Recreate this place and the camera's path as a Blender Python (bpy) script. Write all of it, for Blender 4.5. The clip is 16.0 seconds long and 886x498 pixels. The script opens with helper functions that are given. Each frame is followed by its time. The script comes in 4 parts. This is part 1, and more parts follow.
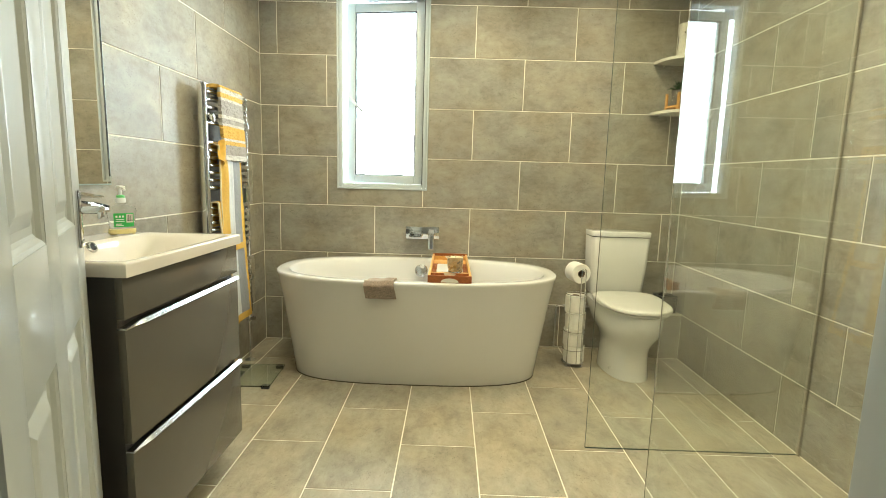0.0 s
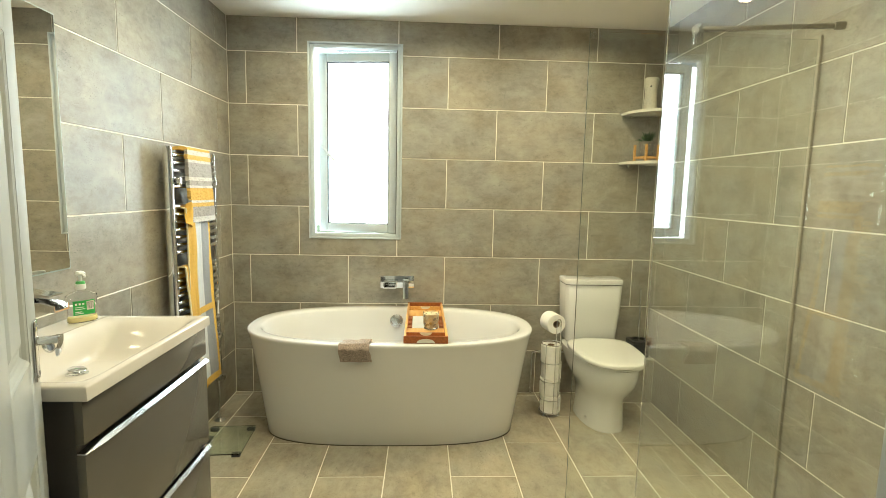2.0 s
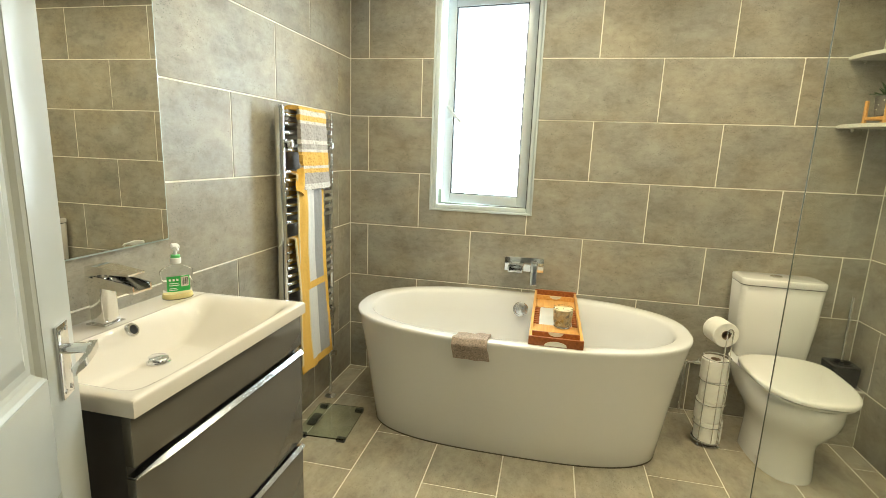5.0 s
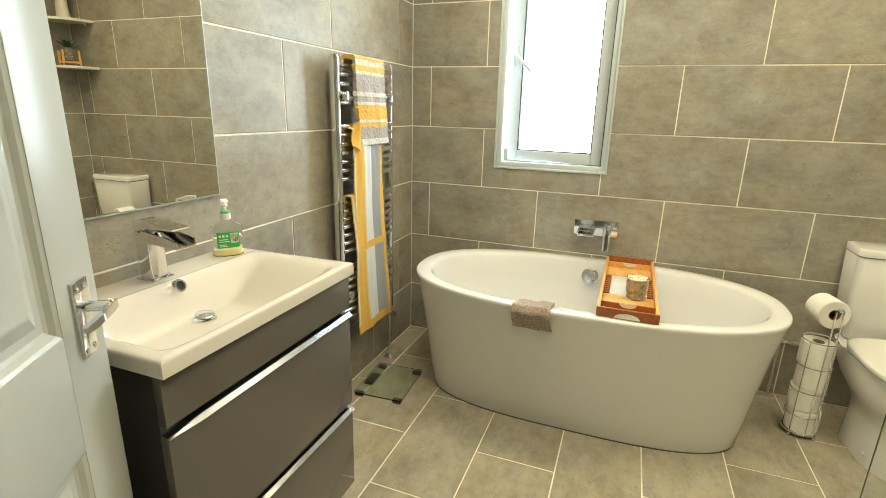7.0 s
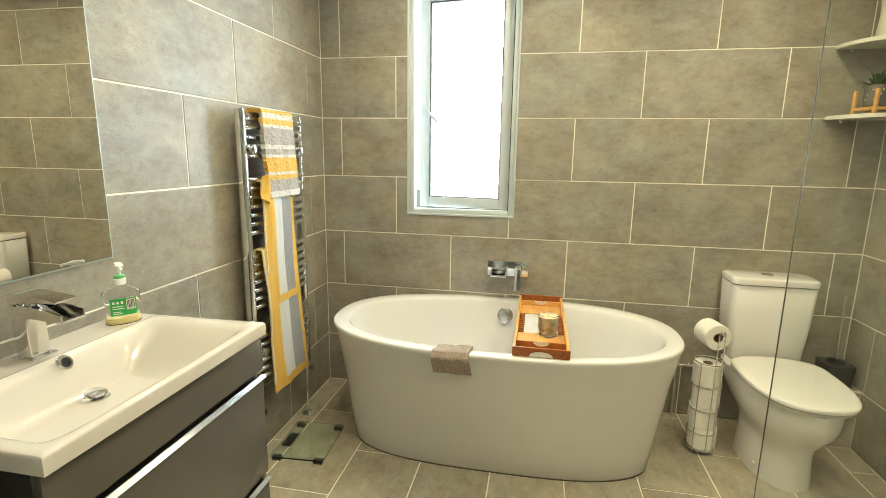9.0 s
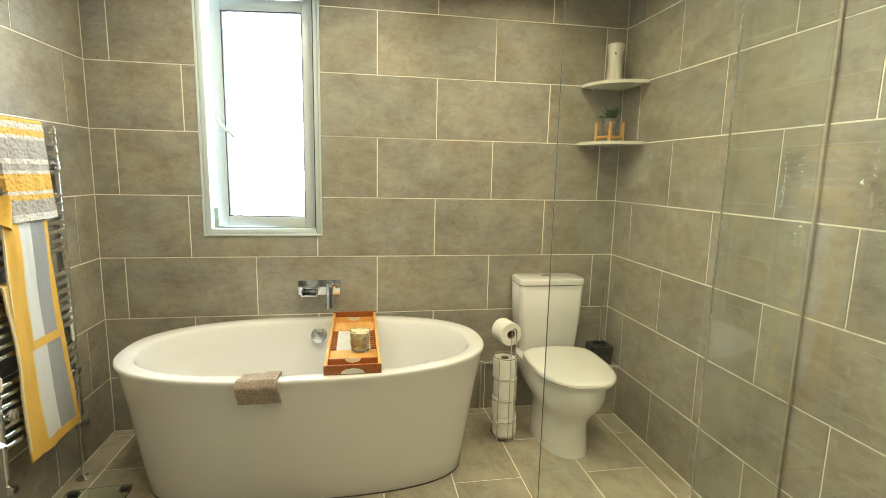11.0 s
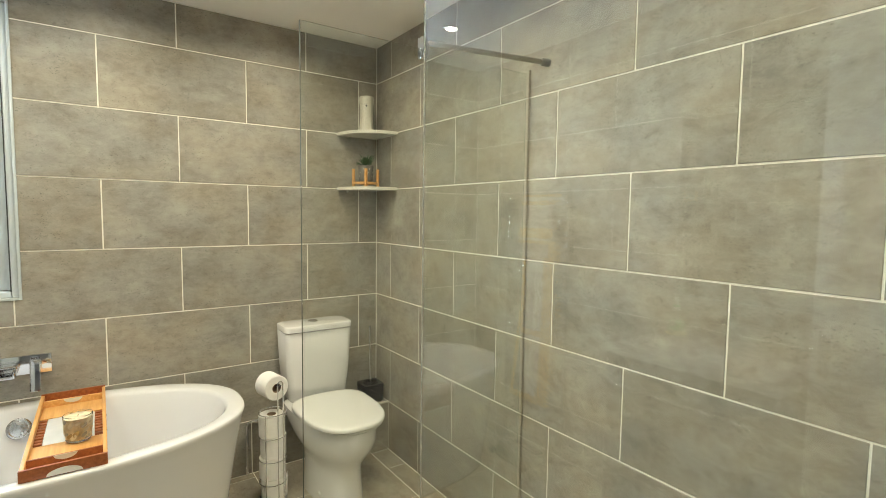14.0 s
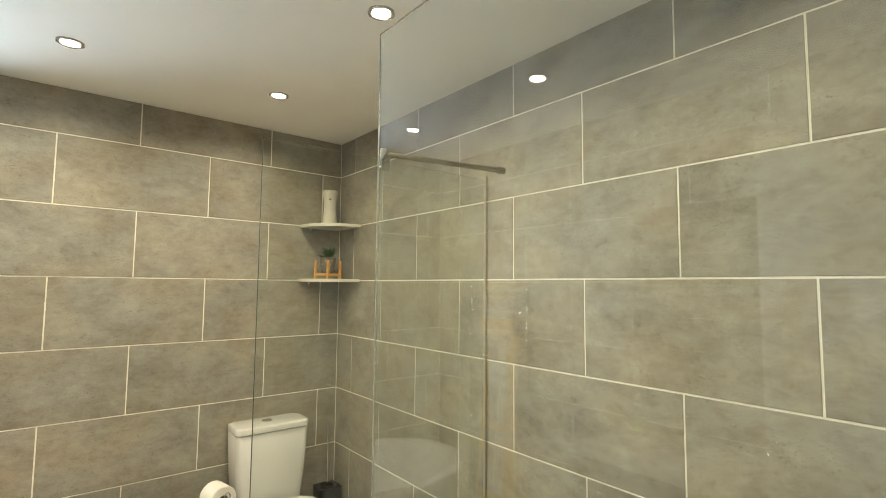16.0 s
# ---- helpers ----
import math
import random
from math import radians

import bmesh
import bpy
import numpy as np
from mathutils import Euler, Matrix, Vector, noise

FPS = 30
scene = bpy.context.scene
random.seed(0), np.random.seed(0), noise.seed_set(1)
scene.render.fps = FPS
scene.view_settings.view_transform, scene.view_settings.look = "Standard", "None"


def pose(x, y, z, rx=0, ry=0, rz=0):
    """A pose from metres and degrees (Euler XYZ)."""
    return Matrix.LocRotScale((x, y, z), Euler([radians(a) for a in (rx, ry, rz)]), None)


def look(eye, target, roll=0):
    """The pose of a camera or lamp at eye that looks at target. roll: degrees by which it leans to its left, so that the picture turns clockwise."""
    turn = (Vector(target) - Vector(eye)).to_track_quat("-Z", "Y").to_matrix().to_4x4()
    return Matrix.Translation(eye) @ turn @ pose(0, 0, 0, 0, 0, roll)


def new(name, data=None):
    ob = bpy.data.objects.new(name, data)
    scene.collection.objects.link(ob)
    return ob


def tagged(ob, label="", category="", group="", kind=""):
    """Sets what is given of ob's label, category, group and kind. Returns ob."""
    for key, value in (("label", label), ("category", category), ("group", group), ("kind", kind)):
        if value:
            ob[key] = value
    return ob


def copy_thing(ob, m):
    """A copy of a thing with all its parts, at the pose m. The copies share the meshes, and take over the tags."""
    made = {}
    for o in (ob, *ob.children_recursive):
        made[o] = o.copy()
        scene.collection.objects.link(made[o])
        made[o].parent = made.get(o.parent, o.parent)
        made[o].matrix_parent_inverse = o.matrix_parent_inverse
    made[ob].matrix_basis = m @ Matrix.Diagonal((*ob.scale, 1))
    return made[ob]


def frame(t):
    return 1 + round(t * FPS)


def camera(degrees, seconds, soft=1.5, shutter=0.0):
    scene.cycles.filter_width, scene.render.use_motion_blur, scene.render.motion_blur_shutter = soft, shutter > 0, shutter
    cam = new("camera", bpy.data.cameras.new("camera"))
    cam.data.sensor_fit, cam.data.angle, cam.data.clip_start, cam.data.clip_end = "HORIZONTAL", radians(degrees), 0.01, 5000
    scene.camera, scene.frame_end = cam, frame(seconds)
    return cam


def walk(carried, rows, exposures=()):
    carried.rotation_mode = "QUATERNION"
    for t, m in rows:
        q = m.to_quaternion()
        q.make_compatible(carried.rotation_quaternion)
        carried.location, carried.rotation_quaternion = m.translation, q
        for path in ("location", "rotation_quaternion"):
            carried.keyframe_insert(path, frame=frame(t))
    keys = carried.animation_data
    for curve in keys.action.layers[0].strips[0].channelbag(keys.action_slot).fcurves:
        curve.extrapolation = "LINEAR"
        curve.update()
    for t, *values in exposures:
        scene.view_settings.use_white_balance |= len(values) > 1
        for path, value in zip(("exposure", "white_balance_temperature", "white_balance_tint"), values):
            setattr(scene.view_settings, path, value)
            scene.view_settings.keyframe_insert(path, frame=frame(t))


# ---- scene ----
cam = camera(84.2, 16.0, soft=0.5)
PATH = [
    (0, (-0.128, -0.106, 1.071), (-0.151, 1.874, 0.787), 1.6),
    (0.5, (-0.139, -0.102, 1.147), (-0.12, 1.879, 0.876), 1.6),
    (1, (-0.152, -0.093, 1.209), (-0.089, 1.889, 0.949), 1.3),
    (1.5, (-0.157, -0.085, 1.253), (-0.062, 1.897, 1.007), 1.2),
    (2, (-0.146, -0.06, 1.296), (-0.059, 1.924, 1.064), 1.2),
    (2.5, (-0.122, -0.024, 1.320), (-0.084, 1.964, 1.104), 1.3),
    (3, (-0.103, 0.027, 1.319), (-0.139, 2.015, 1.105), 1.5),
    (3.5, (-0.108, 0.108, 1.320), (-0.216, 2.092, 1.087), 1.8),
    (4, (-0.146, 0.204, 1.326), (-0.327, 2.176, 1.048), 2.1),
    (4.5, (-0.176, 0.274, 1.312), (-0.46, 2.227, 0.985), 2.1),
    (5, (-0.183, 0.338, 1.307), (-0.595, 2.257, 0.923), 2.2),
    (7.5, (-0.173, 0.477, 1.275), (-0.853, 2.274, 0.721), 1.4),
    (8, (-0.182, 0.466, 1.296), (-0.798, 2.306, 0.812), 1.4),
    (8.5, (-0.187, 0.46, 1.306), (-0.692, 2.349, 0.886), 1.3),
    (8.7, (-0.178, 0.463, 1.312), (-0.632, 2.369, 0.909), 1.1),
    (11, (-0.094, 0.45, 1.319), (0.244, 2.398, 1.016), 1.2),
    (11.5, (-0.069, 0.443, 1.327), (0.437, 2.356, 1.033), 1.2),
    (12, (-0.042, 0.438, 1.329), (0.626, 2.303, 1.052), 0.9),
    (12.5, (-0.046, 0.435, 1.319), (0.794, 2.232, 1.070), 0.8),
    (13, (-0.025, 0.43, 1.325), (0.95, 2.161, 1.093), 0.7),
    (13.5, (-0.02, 0.425, 1.331), (1.062, 2.096, 1.132), 0.7),
    (14, (-0.012, 0.418, 1.361), (1.134, 2.051, 1.218), 0.7),
    (14.5, (-0.012, 0.413, 1.395), (1.177, 2.02, 1.324), 0.7),
    (15, (-0.014, 0.408, 1.418), (1.201, 1.997, 1.420), 0.6),
    (15.5, (-0.016, 0.405, 1.440), (1.223, 1.974, 1.519), 0.6),
    (16, (-0.002, 0.397, 1.466), (1.25, 1.949, 1.618), 0.5),
]
walk(cam, [(t, look(eye, target, roll)) for t, eye, target, roll in PATH],
     [(0, 0.08, 6450, 4), (3.5, 0, 6450, 6), (8, 0, 6450, 8), (11, -0.04, 6450, 7), (12.5, -0.13, 6280, 11), (14, -0.01, 5800, 13), (15, -0.04, 5750, 13), (16, -0.10, 6150, 13)])

# ---- light ----
world = bpy.data.worlds.new("sky_world")
scene.world = world
world.use_nodes = True
wn = world.node_tree.nodes
sky = wn.new("ShaderNodeTexSky")
sky.sky_type, sky.sun_disc = "NISHITA", False
sky.sun_elevation, sky.sun_rotation = radians(50), radians(160)
wn["Background"].inputs["Strength"].default_value = 0.12
world.node_tree.links.new(sky.outputs[0], wn["Background"].inputs["Color"])

sun = new("sun", bpy.data.lights.new("sun", "SUN"))
sun.data.energy, sun.data.angle, sun.data.color = 2.5, radians(0.6), (1, 0.96, 0.9)
sun.matrix_world = look((3, -6, 9), (0, 0, 0))

daylight = new("window_daylight", bpy.data.lights.new("window_daylight", "AREA"))
daylight.data.shape, daylight.data.size, daylight.data.size_y = "RECTANGLE", 1.1, 1.6
daylight.data.energy, daylight.data.color = 85, (0.80, 0.94, 1.0)
daylight.matrix_world = look((-0.56, 3.55, 1.45), (-0.56, 0, 1.75))

# the y 0.79 row is unseen, added to brighten the near shower wall
DOWNLIGHTS = [(x, y) for y in (2.495, 1.643, 0.79) for x in (-0.720, 0.018, 0.752) if (x, y) != (-0.720, 0.79)]
CEIL = 2.30
for x, y in DOWNLIGHTS:
    lamp = new("downlight_lamp", bpy.data.lights.new("downlight_lamp", "AREA"))
    lamp.data.shape, lamp.data.size, lamp.data.spread = "DISK", 0.05, radians(158)
    lamp.data.energy, lamp.data.color = 5.5, (1.0, 0.87, 0.55)
    lamp.matrix_world = look((x, y, CEIL - 0.006), (x, y + 0.001, 0))


# ---- materials ----
def material(name, color, rough=0.5, metal=0.0, vary=0.0, scale=8.0, bump=0.0, bump_scale=120.0, transmission=0.0, ior=1.5, emit=0.0, coat=0.0):
    m = bpy.data.materials.new(name)
    m.use_nodes = True
    n, l = m.node_tree.nodes, m.node_tree.links
    b = n["Principled BSDF"]
    b.inputs["Base Color"].default_value = (*color, 1)
    b.inputs["Roughness"].default_value = rough
    b.inputs["Metallic"].default_value = metal
    b.inputs["Transmission Weight"].default_value = transmission
    b.inputs["IOR"].default_value = ior
    b.inputs["Coat Weight"].default_value = coat
    if emit:
        b.inputs["Emission Color"].default_value = (*color, 1)
        b.inputs["Emission Strength"].default_value = emit
    tc = n.new("ShaderNodeTexCoord")
    if vary:
        nz = n.new("ShaderNodeTexNoise")
        nz.inputs["Scale"].default_value, nz.inputs["Detail"].default_value = scale, 6
        l.new(tc.outputs["Object"], nz.inputs["Vector"])
        r = n.new("ShaderNodeValToRGB")
        r.color_ramp.elements[0].position, r.color_ramp.elements[1].position = 0.3, 0.7
        r.color_ramp.elements[0].color = (*[c * (1 - vary) for c in color], 1)
        r.color_ramp.elements[1].color = (*[min(1, c * (1 + vary)) for c in color], 1)
        l.new(nz.outputs["Fac"], r.inputs["Fac"])
        l.new(r.outputs["Color"], b.inputs["Base Color"])
        mr = n.new("ShaderNodeMapRange")
        mr.inputs["To Min"].default_value, mr.inputs["To Max"].default_value = max(0, rough - 0.06), min(1, rough + 0.06)
        l.new(nz.outputs["Fac"], mr.inputs["Value"])
        l.new(mr.outputs["Result"], b.inputs["Roughness"])
    if bump:
        nb = n.new("ShaderNodeTexNoise")
        nb.inputs["Scale"].default_value, nb.inputs["Detail"].default_value = bump_scale, 4
        l.new(tc.outputs["Object"], nb.inputs["Vector"])
        bp = n.new("ShaderNodeBump")
        bp.inputs["Strength"].default_value, bp.inputs["Distance"].default_value = bump, 0.002
        l.new(nb.outputs["Fac"], bp.inputs["Height"])
        l.new(bp.outputs["Normal"], b.inputs["Normal"])
    return m


def tile_material(name, dark, mid, light, rough):
    """Concrete-look porcelain: soft clouds drawn out along the tile, fine grain and small pits, another cut of it on every tile."""
    m = bpy.data.materials.new(name)
    m.use_nodes = True
    n, l = m.node_tree.nodes, m.node_tree.links
    b = n["Principled BSDF"]
    tc, oi = n.new("ShaderNodeTexCoord"), n.new("ShaderNodeObjectInfo")
    shift = n.new("ShaderNodeVectorMath")
    shift.operation = "MULTIPLY_ADD"
    l.new(oi.outputs["Random"], shift.inputs[0])
    shift.inputs[1].default_value = (37, 61, 19)
    l.new(tc.outputs["Object"], shift.inputs[2])

    def noise_of(sx, sy, detail, rough_, distort=0.0):
        mp, nz = n.new("ShaderNodeMapping"), n.new("ShaderNodeTexNoise")
        mp.inputs["Scale"].default_value = (sx, sy, sx)
        l.new(shift.outputs[0], mp.inputs["Vector"])
        l.new(mp.outputs["Vector"], nz.inputs["Vector"])
        nz.inputs["Scale"].default_value, nz.inputs["Detail"].default_value = 1, detail
        nz.inputs["Roughness"].default_value, nz.inputs["Distortion"].default_value = rough_, distort
        return nz.outputs["Fac"]

    clouds, streaks, grain = noise_of(5, 7, 8, 0.62, 0.25), noise_of(10, 60, 6, 0.7, 0.1), noise_of(150, 240, 4, 0.75)

    def mix(a, bb, f):
        x = n.new("ShaderNodeMix")
        x.inputs[0].default_value = f
        l.new(a, x.inputs[2])
        l.new(bb, x.inputs[3])
        return x.outputs[0]

    v = mix(mix(mix(clouds, streaks, 0.16), noise_of(24, 34, 7, 0.72, 0.3), 0.34), grain, 0.15)
    r = n.new("ShaderNodeValToRGB")
    r.color_ramp.elements[0].position, r.color_ramp.elements[1].position = 0.39, 0.61
    r.color_ramp.elements[0].color, r.color_ramp.elements[1].color = (*dark, 1), (*light, 1)
    r.color_ramp.elements.new(0.5).color = (*mid, 1)
    l.new(v, r.inputs["Fac"])
    # small dark pits, gathered in patches
    pits = n.new("ShaderNodeTexVoronoi")
    pits.inputs["Scale"].default_value = 1
    pmap = n.new("ShaderNodeMapping")
    pmap.inputs["Scale"].default_value = (105, 165, 105)
    l.new(shift.outputs[0], pmap.inputs["Vector"])
    l.new(pmap.outputs["Vector"], pits.inputs["Vector"])
    lt = n.new("ShaderNodeMath")
    lt.operation = "LESS_THAN"
    odd = n.new("ShaderNodeMath")
    odd.operation = "MULTIPLY_ADD"
    l.new(noise_of(95, 160, 3, 0.7), odd.inputs[0])
    odd.inputs[1].default_value = 1.1
    l.new(pits.outputs["Distance"], odd.inputs[2])
    l.new(odd.outputs[0], lt.inputs[0])
    lt.inputs[1].default_value = 0.74
    patch = noise_of(9, 13, 3, 0.6)
    gt = n.new("ShaderNodeMapRange")
    gt.inputs["From Min"].default_value, gt.inputs["From Max"].default_value = 0.50, 0.60
    l.new(patch, gt.inputs["Value"])
    mul = n.new("ShaderNodeMath")
    mul.operation = "MULTIPLY"
    l.new(lt.outputs[0], mul.inputs[0])
    l.new(gt.outputs["Result"], mul.inputs[1])
    fm = n.new("ShaderNodeMath")
    fm.operation = "MULTIPLY"
    l.new(mul.outputs[0], fm.inputs[0])
    fm.inputs[1].default_value = 0.60
    pm = n.new("ShaderNodeMix")
    pm.data_type = "RGBA"
    l.new(fm.outputs[0], pm.inputs[0])
    l.new(r.outputs["Color"], pm.inputs[6])
    pm.inputs[7].default_value = (*[c * 0.5 for c in dark], 1)
    # broken darker blotches, and a drift between warm and cool
    blot = n.new("ShaderNodeMapRange")
    blot.inputs["From Min"].default_value, blot.inputs["From Max"].default_value = 0.55, 0.66
    blot.inputs["To Min"].default_value, blot.inputs["To Max"].default_value = 1.0, 0.68
    l.new(noise_of(26, 34, 10, 0.84, 0.3), blot.inputs["Value"])
    warm = n.new("ShaderNodeValToRGB")
    warm.color_ramp.elements[0].position, warm.color_ramp.elements[1].position = 0.38, 0.62
    warm.color_ramp.elements[0].color, warm.color_ramp.elements[1].color = (0.965, 1.0, 1.03, 1), (1.03, 1.0, 0.93, 1)
    l.new(noise_of(3, 4, 3, 0.5), warm.inputs["Fac"])
    tone = n.new("ShaderNodeMix")
    tone.data_type, tone.blend_type = "RGBA", "MULTIPLY"
    tone.inputs[0].default_value = 1
    l.new(pm.outputs[2], tone.inputs[6])
    l.new(warm.outputs["Color"], tone.inputs[7])
    blotted = n.new("ShaderNodeMix")
    blotted.data_type, blotted.blend_type = "RGBA", "MULTIPLY"
    blotted.inputs[0].default_value = 1
    l.new(tone.outputs[2], blotted.inputs[6])
    l.new(blot.outputs["Result"], blotted.inputs[7])
    # every tile a shade of its own
    hs = n.new("ShaderNodeHueSaturation")
    vr = n.new("ShaderNodeMapRange")
    vr.inputs["To Min"].default_value, vr.inputs["To Max"].default_value = 0.96, 1.10
    l.new(oi.outputs["Random"], vr.inputs["Value"])
    l.new(vr.outputs["Result"], hs.inputs["Value"])
    l.new(blotted.outputs[2], hs.inputs["Color"])
    l.new(hs.outputs["Color"], b.inputs["Base Color"])
    rr = n.new("ShaderNodeMapRange")
    rr.inputs["To Min"].default_value, rr.inputs["To Max"].default_value = rough - 0.06, rough + 0.08
    l.new(v, rr.inputs["Value"])
    l.new(rr.outputs["Result"], b.inputs["Roughness"])
    bp = n.new("ShaderNodeBump")
    bp.inputs["Strength"].default_value, bp.inputs["Distance"].default_value = 0.09, 0.002
    l.new(v, bp.inputs["Height"])
    l.new(bp.outputs["Normal"], b.inputs["Normal"])
    return m


def stripes(name, bands, axis, bump=0.6, bump_scale=260.0, hem=None):
    """Woven cloth with bands of colour along one of its own axes: bands are (end in metres, colour)."""
    m = material(name, (0.6, 0.6, 0.6), 0.95, bump=bump, bump_scale=bump_scale)
    n, l = m.node_tree.nodes, m.node_tree.links
    tc, sep, r = n.new("ShaderNodeTexCoord"), n.new("ShaderNodeSeparateXYZ"), n.new("ShaderNodeValToRGB")
    wob = n.new("ShaderNodeTexNoise")
    wob.inputs["Scale"].default_value = 180
    l.new(tc.outputs["UV"], sep.inputs[0])
    l.new(tc.outputs["Object"], wob.inputs["Vector"])
    ma = n.new("ShaderNodeMath")
    ma.operation = "MULTIPLY_ADD"
    l.new(wob.outputs["Fac"], ma.inputs[0])
    ma.inputs[1].default_value = 0.02
    l.new(sep.outputs[axis], ma.inputs[2])
    r.color_ramp.interpolation = "CONSTANT"
    r.color_ramp.elements[0].color = (*bands[0][1], 1)
    r.color_ramp.elements.remove(r.color_ramp.elements[1])
    for (end, _), (_, col) in zip(bands, bands[1:]):
        r.color_ramp.elements.new(end).color = (*col, 1)
    l.new(ma.outputs[0], r.inputs["Fac"])
    cloth = r.outputs["Color"]
    if hem:
        edge, hm = n.new("ShaderNodeMath"), n.new("ShaderNodeMix")
        edge.operation = "GREATER_THAN"
        l.new(sep.outputs[1], edge.inputs[0])
        edge.inputs[1].default_value = hem[0]
        hm.data_type = "RGBA"
        l.new(edge.outputs[0], hm.inputs[0])
        l.new(cloth, hm.inputs[6])
        hm.inputs[7].default_value = (*hem[1], 1)
        cloth = hm.outputs[2]
    mixn, fuzz = n.new("ShaderNodeMix"), n.new("ShaderNodeTexNoise")
    mixn.data_type, mixn.blend_type = "RGBA", "MULTIPLY"
    fuzz.inputs["Scale"].default_value, fuzz.inputs["Detail"].default_value = bump_scale, 3
    l.new(tc.outputs["Object"], fuzz.inputs["Vector"])
    fr = n.new("ShaderNodeMapRange")
    fr.inputs["From Min"].default_value, fr.inputs["From Max"].default_value = 0.3, 0.7
    fr.inputs["To Min"].default_value, fr.inputs["To Max"].default_value = 0.72, 1.1
    l.new(fuzz.outputs["Fac"], fr.inputs["Value"])
    mixn.inputs[0].default_value = 1
    l.new(cloth, mixn.inputs[6])
    l.new(fr.outputs["Result"], mixn.inputs[7])
    l.new(mixn.outputs[2], n["Principled BSDF"].inputs["Base Color"])
    return m


def wood_material(name, a, b_, rough=0.4):
    m = material(name, a, rough)
    n, l = m.node_tree.nodes, m.node_tree.links
    tc, mp, nz, r = n.new("ShaderNodeTexCoord"), n.new("ShaderNodeMapping"), n.new("ShaderNodeTexNoise"), n.new("ShaderNodeValToRGB")
    mp.inputs["Scale"].default_value = (90, 6, 90)
    l.new(tc.outputs["Object"], mp.inputs["Vector"])
    l.new(mp.outputs["Vector"], nz.inputs["Vector"])
    nz.inputs["Scale"].default_value, nz.inputs["Detail"].default_value = 1, 5
    r.color_ramp.elements[0].position, r.color_ramp.elements[1].position = 0.35, 0.7
    r.color_ramp.elements[0].color, r.color_ramp.elements[1].color = (*b_, 1), (*a, 1)
    l.new(nz.outputs["Fac"], r.inputs["Fac"])
    l.new(r.outputs["Color"], n["Principled BSDF"].inputs["Base Color"])
    return m


WALL_TILE = tile_material("wall_tile_porcelain", (0.212, 0.190, 0.159), (0.303, 0.278, 0.235), (0.383, 0.358, 0.307), 0.48)
FLOOR_TILE = tile_material("floor_tile_porcelain", (0.255, 0.224, 0.172), (0.365, 0.326, 0.256), (0.455, 0.412, 0.331), 0.42)
GROUT = material("cream_grout", (0.90, 0.87, 0.78), 0.9, vary=0.06, scale=30, bump=0.3)
PLASTER = material("white_ceiling_paint", (0.89, 0.875, 0.83), 0.85, vary=0.02, scale=3, bump=0.08, bump_scale=300)
HALL_PAINT = material("off_white_wall_paint", (0.55, 0.53, 0.48), 0.85, vary=0.03, scale=3, bump=0.1, bump_scale=250)
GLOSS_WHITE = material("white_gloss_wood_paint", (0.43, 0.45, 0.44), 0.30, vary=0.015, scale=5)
UPVC = material("white_upvc", (0.55, 0.60, 0.62), 0.3, vary=0.015, scale=20)
# rubber round the glass, and the dark strips painted for shade in gaps
GASKET_AND_SHADE = material("grey_rubber_gasket", (0.05, 0.055, 0.06), 0.7)
FOOT_LINE = material("dirty_sealant", (0.085, 0.075, 0.058), 0.7, vary=0.2, scale=30)
ACRYLIC = material("white_bath_acrylic", (0.74, 0.735, 0.73), 0.12, vary=0.012, scale=2, coat=0.3)
CERAMIC = material("white_glazed_ceramic", (0.74, 0.735, 0.72), 0.09, vary=0.015, scale=3, coat=0.4)
BASIN_WHITE = material("warm_white_basin", (0.67, 0.625, 0.565), 0.1, vary=0.012, scale=3, coat=0.4)
SEAT_WHITE = material("white_seat_plastic", (0.75, 0.735, 0.70), 0.16, vary=0.01, scale=4)
CHROME = material("polished_chrome", (0.80, 0.81, 0.82), 0.10, 1.0, vary=0.02, scale=30)
BAR_CHROME = material("chrome_rail_bars", (0.84, 0.85, 0.86), 0.15, 1.0, vary=0.02, scale=30)
PULL = material("drawer_pull_aluminium", (0.50, 0.51, 0.52), 0.20, 1.0, vary=0.04, scale=40)
SATIN = material("satin_aluminium", (0.70, 0.71, 0.72), 0.26, 1.0, vary=0.03, scale=40)
CHANNEL = material("bronze_wall_channel", (0.34, 0.31, 0.25), 0.5, 0.0, vary=0.08, scale=30)
BRUSHED = material("brushed_aluminium", (0.42, 0.39, 0.33), 0.36, 1.0, vary=0.04, scale=40)
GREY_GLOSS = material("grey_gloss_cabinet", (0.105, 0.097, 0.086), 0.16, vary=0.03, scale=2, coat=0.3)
# a darker grey than the drawer fronts, for sides, back, bottom and inside
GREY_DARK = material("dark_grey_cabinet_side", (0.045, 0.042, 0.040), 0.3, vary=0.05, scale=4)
SHOWER_GLASS = material("clear_shower_glass", (0.93, 0.965, 0.945), 0.0, transmission=1.0, ior=1.52)
GLASS_EDGE = material("green_glass_edge", (0.03, 0.05, 0.042), 0.5, vary=0.1, scale=10)
CLEAR_GLASS = material("clear_glass", (0.98, 0.99, 0.99), 0.0, transmission=1.0, ior=1.45)
MIRROR = material("silvered_mirror", (0.80, 0.795, 0.75), 0.0, 1.0)
MIRROR_EDGE = material("mirror_edge", (0.45, 0.52, 0.50), 0.2, vary=0.05)
PAPER = material("toilet_paper", (0.83, 0.81, 0.77), 0.95, vary=0.03, scale=40, bump=0.5, bump_scale=220)
CARD = material("cardboard_core", (0.28, 0.2, 0.13), 0.9, vary=0.1, scale=60)
BLACK_PLASTIC = material("charcoal_plastic", (0.016, 0.017, 0.02), 0.35, vary=0.1, scale=20)
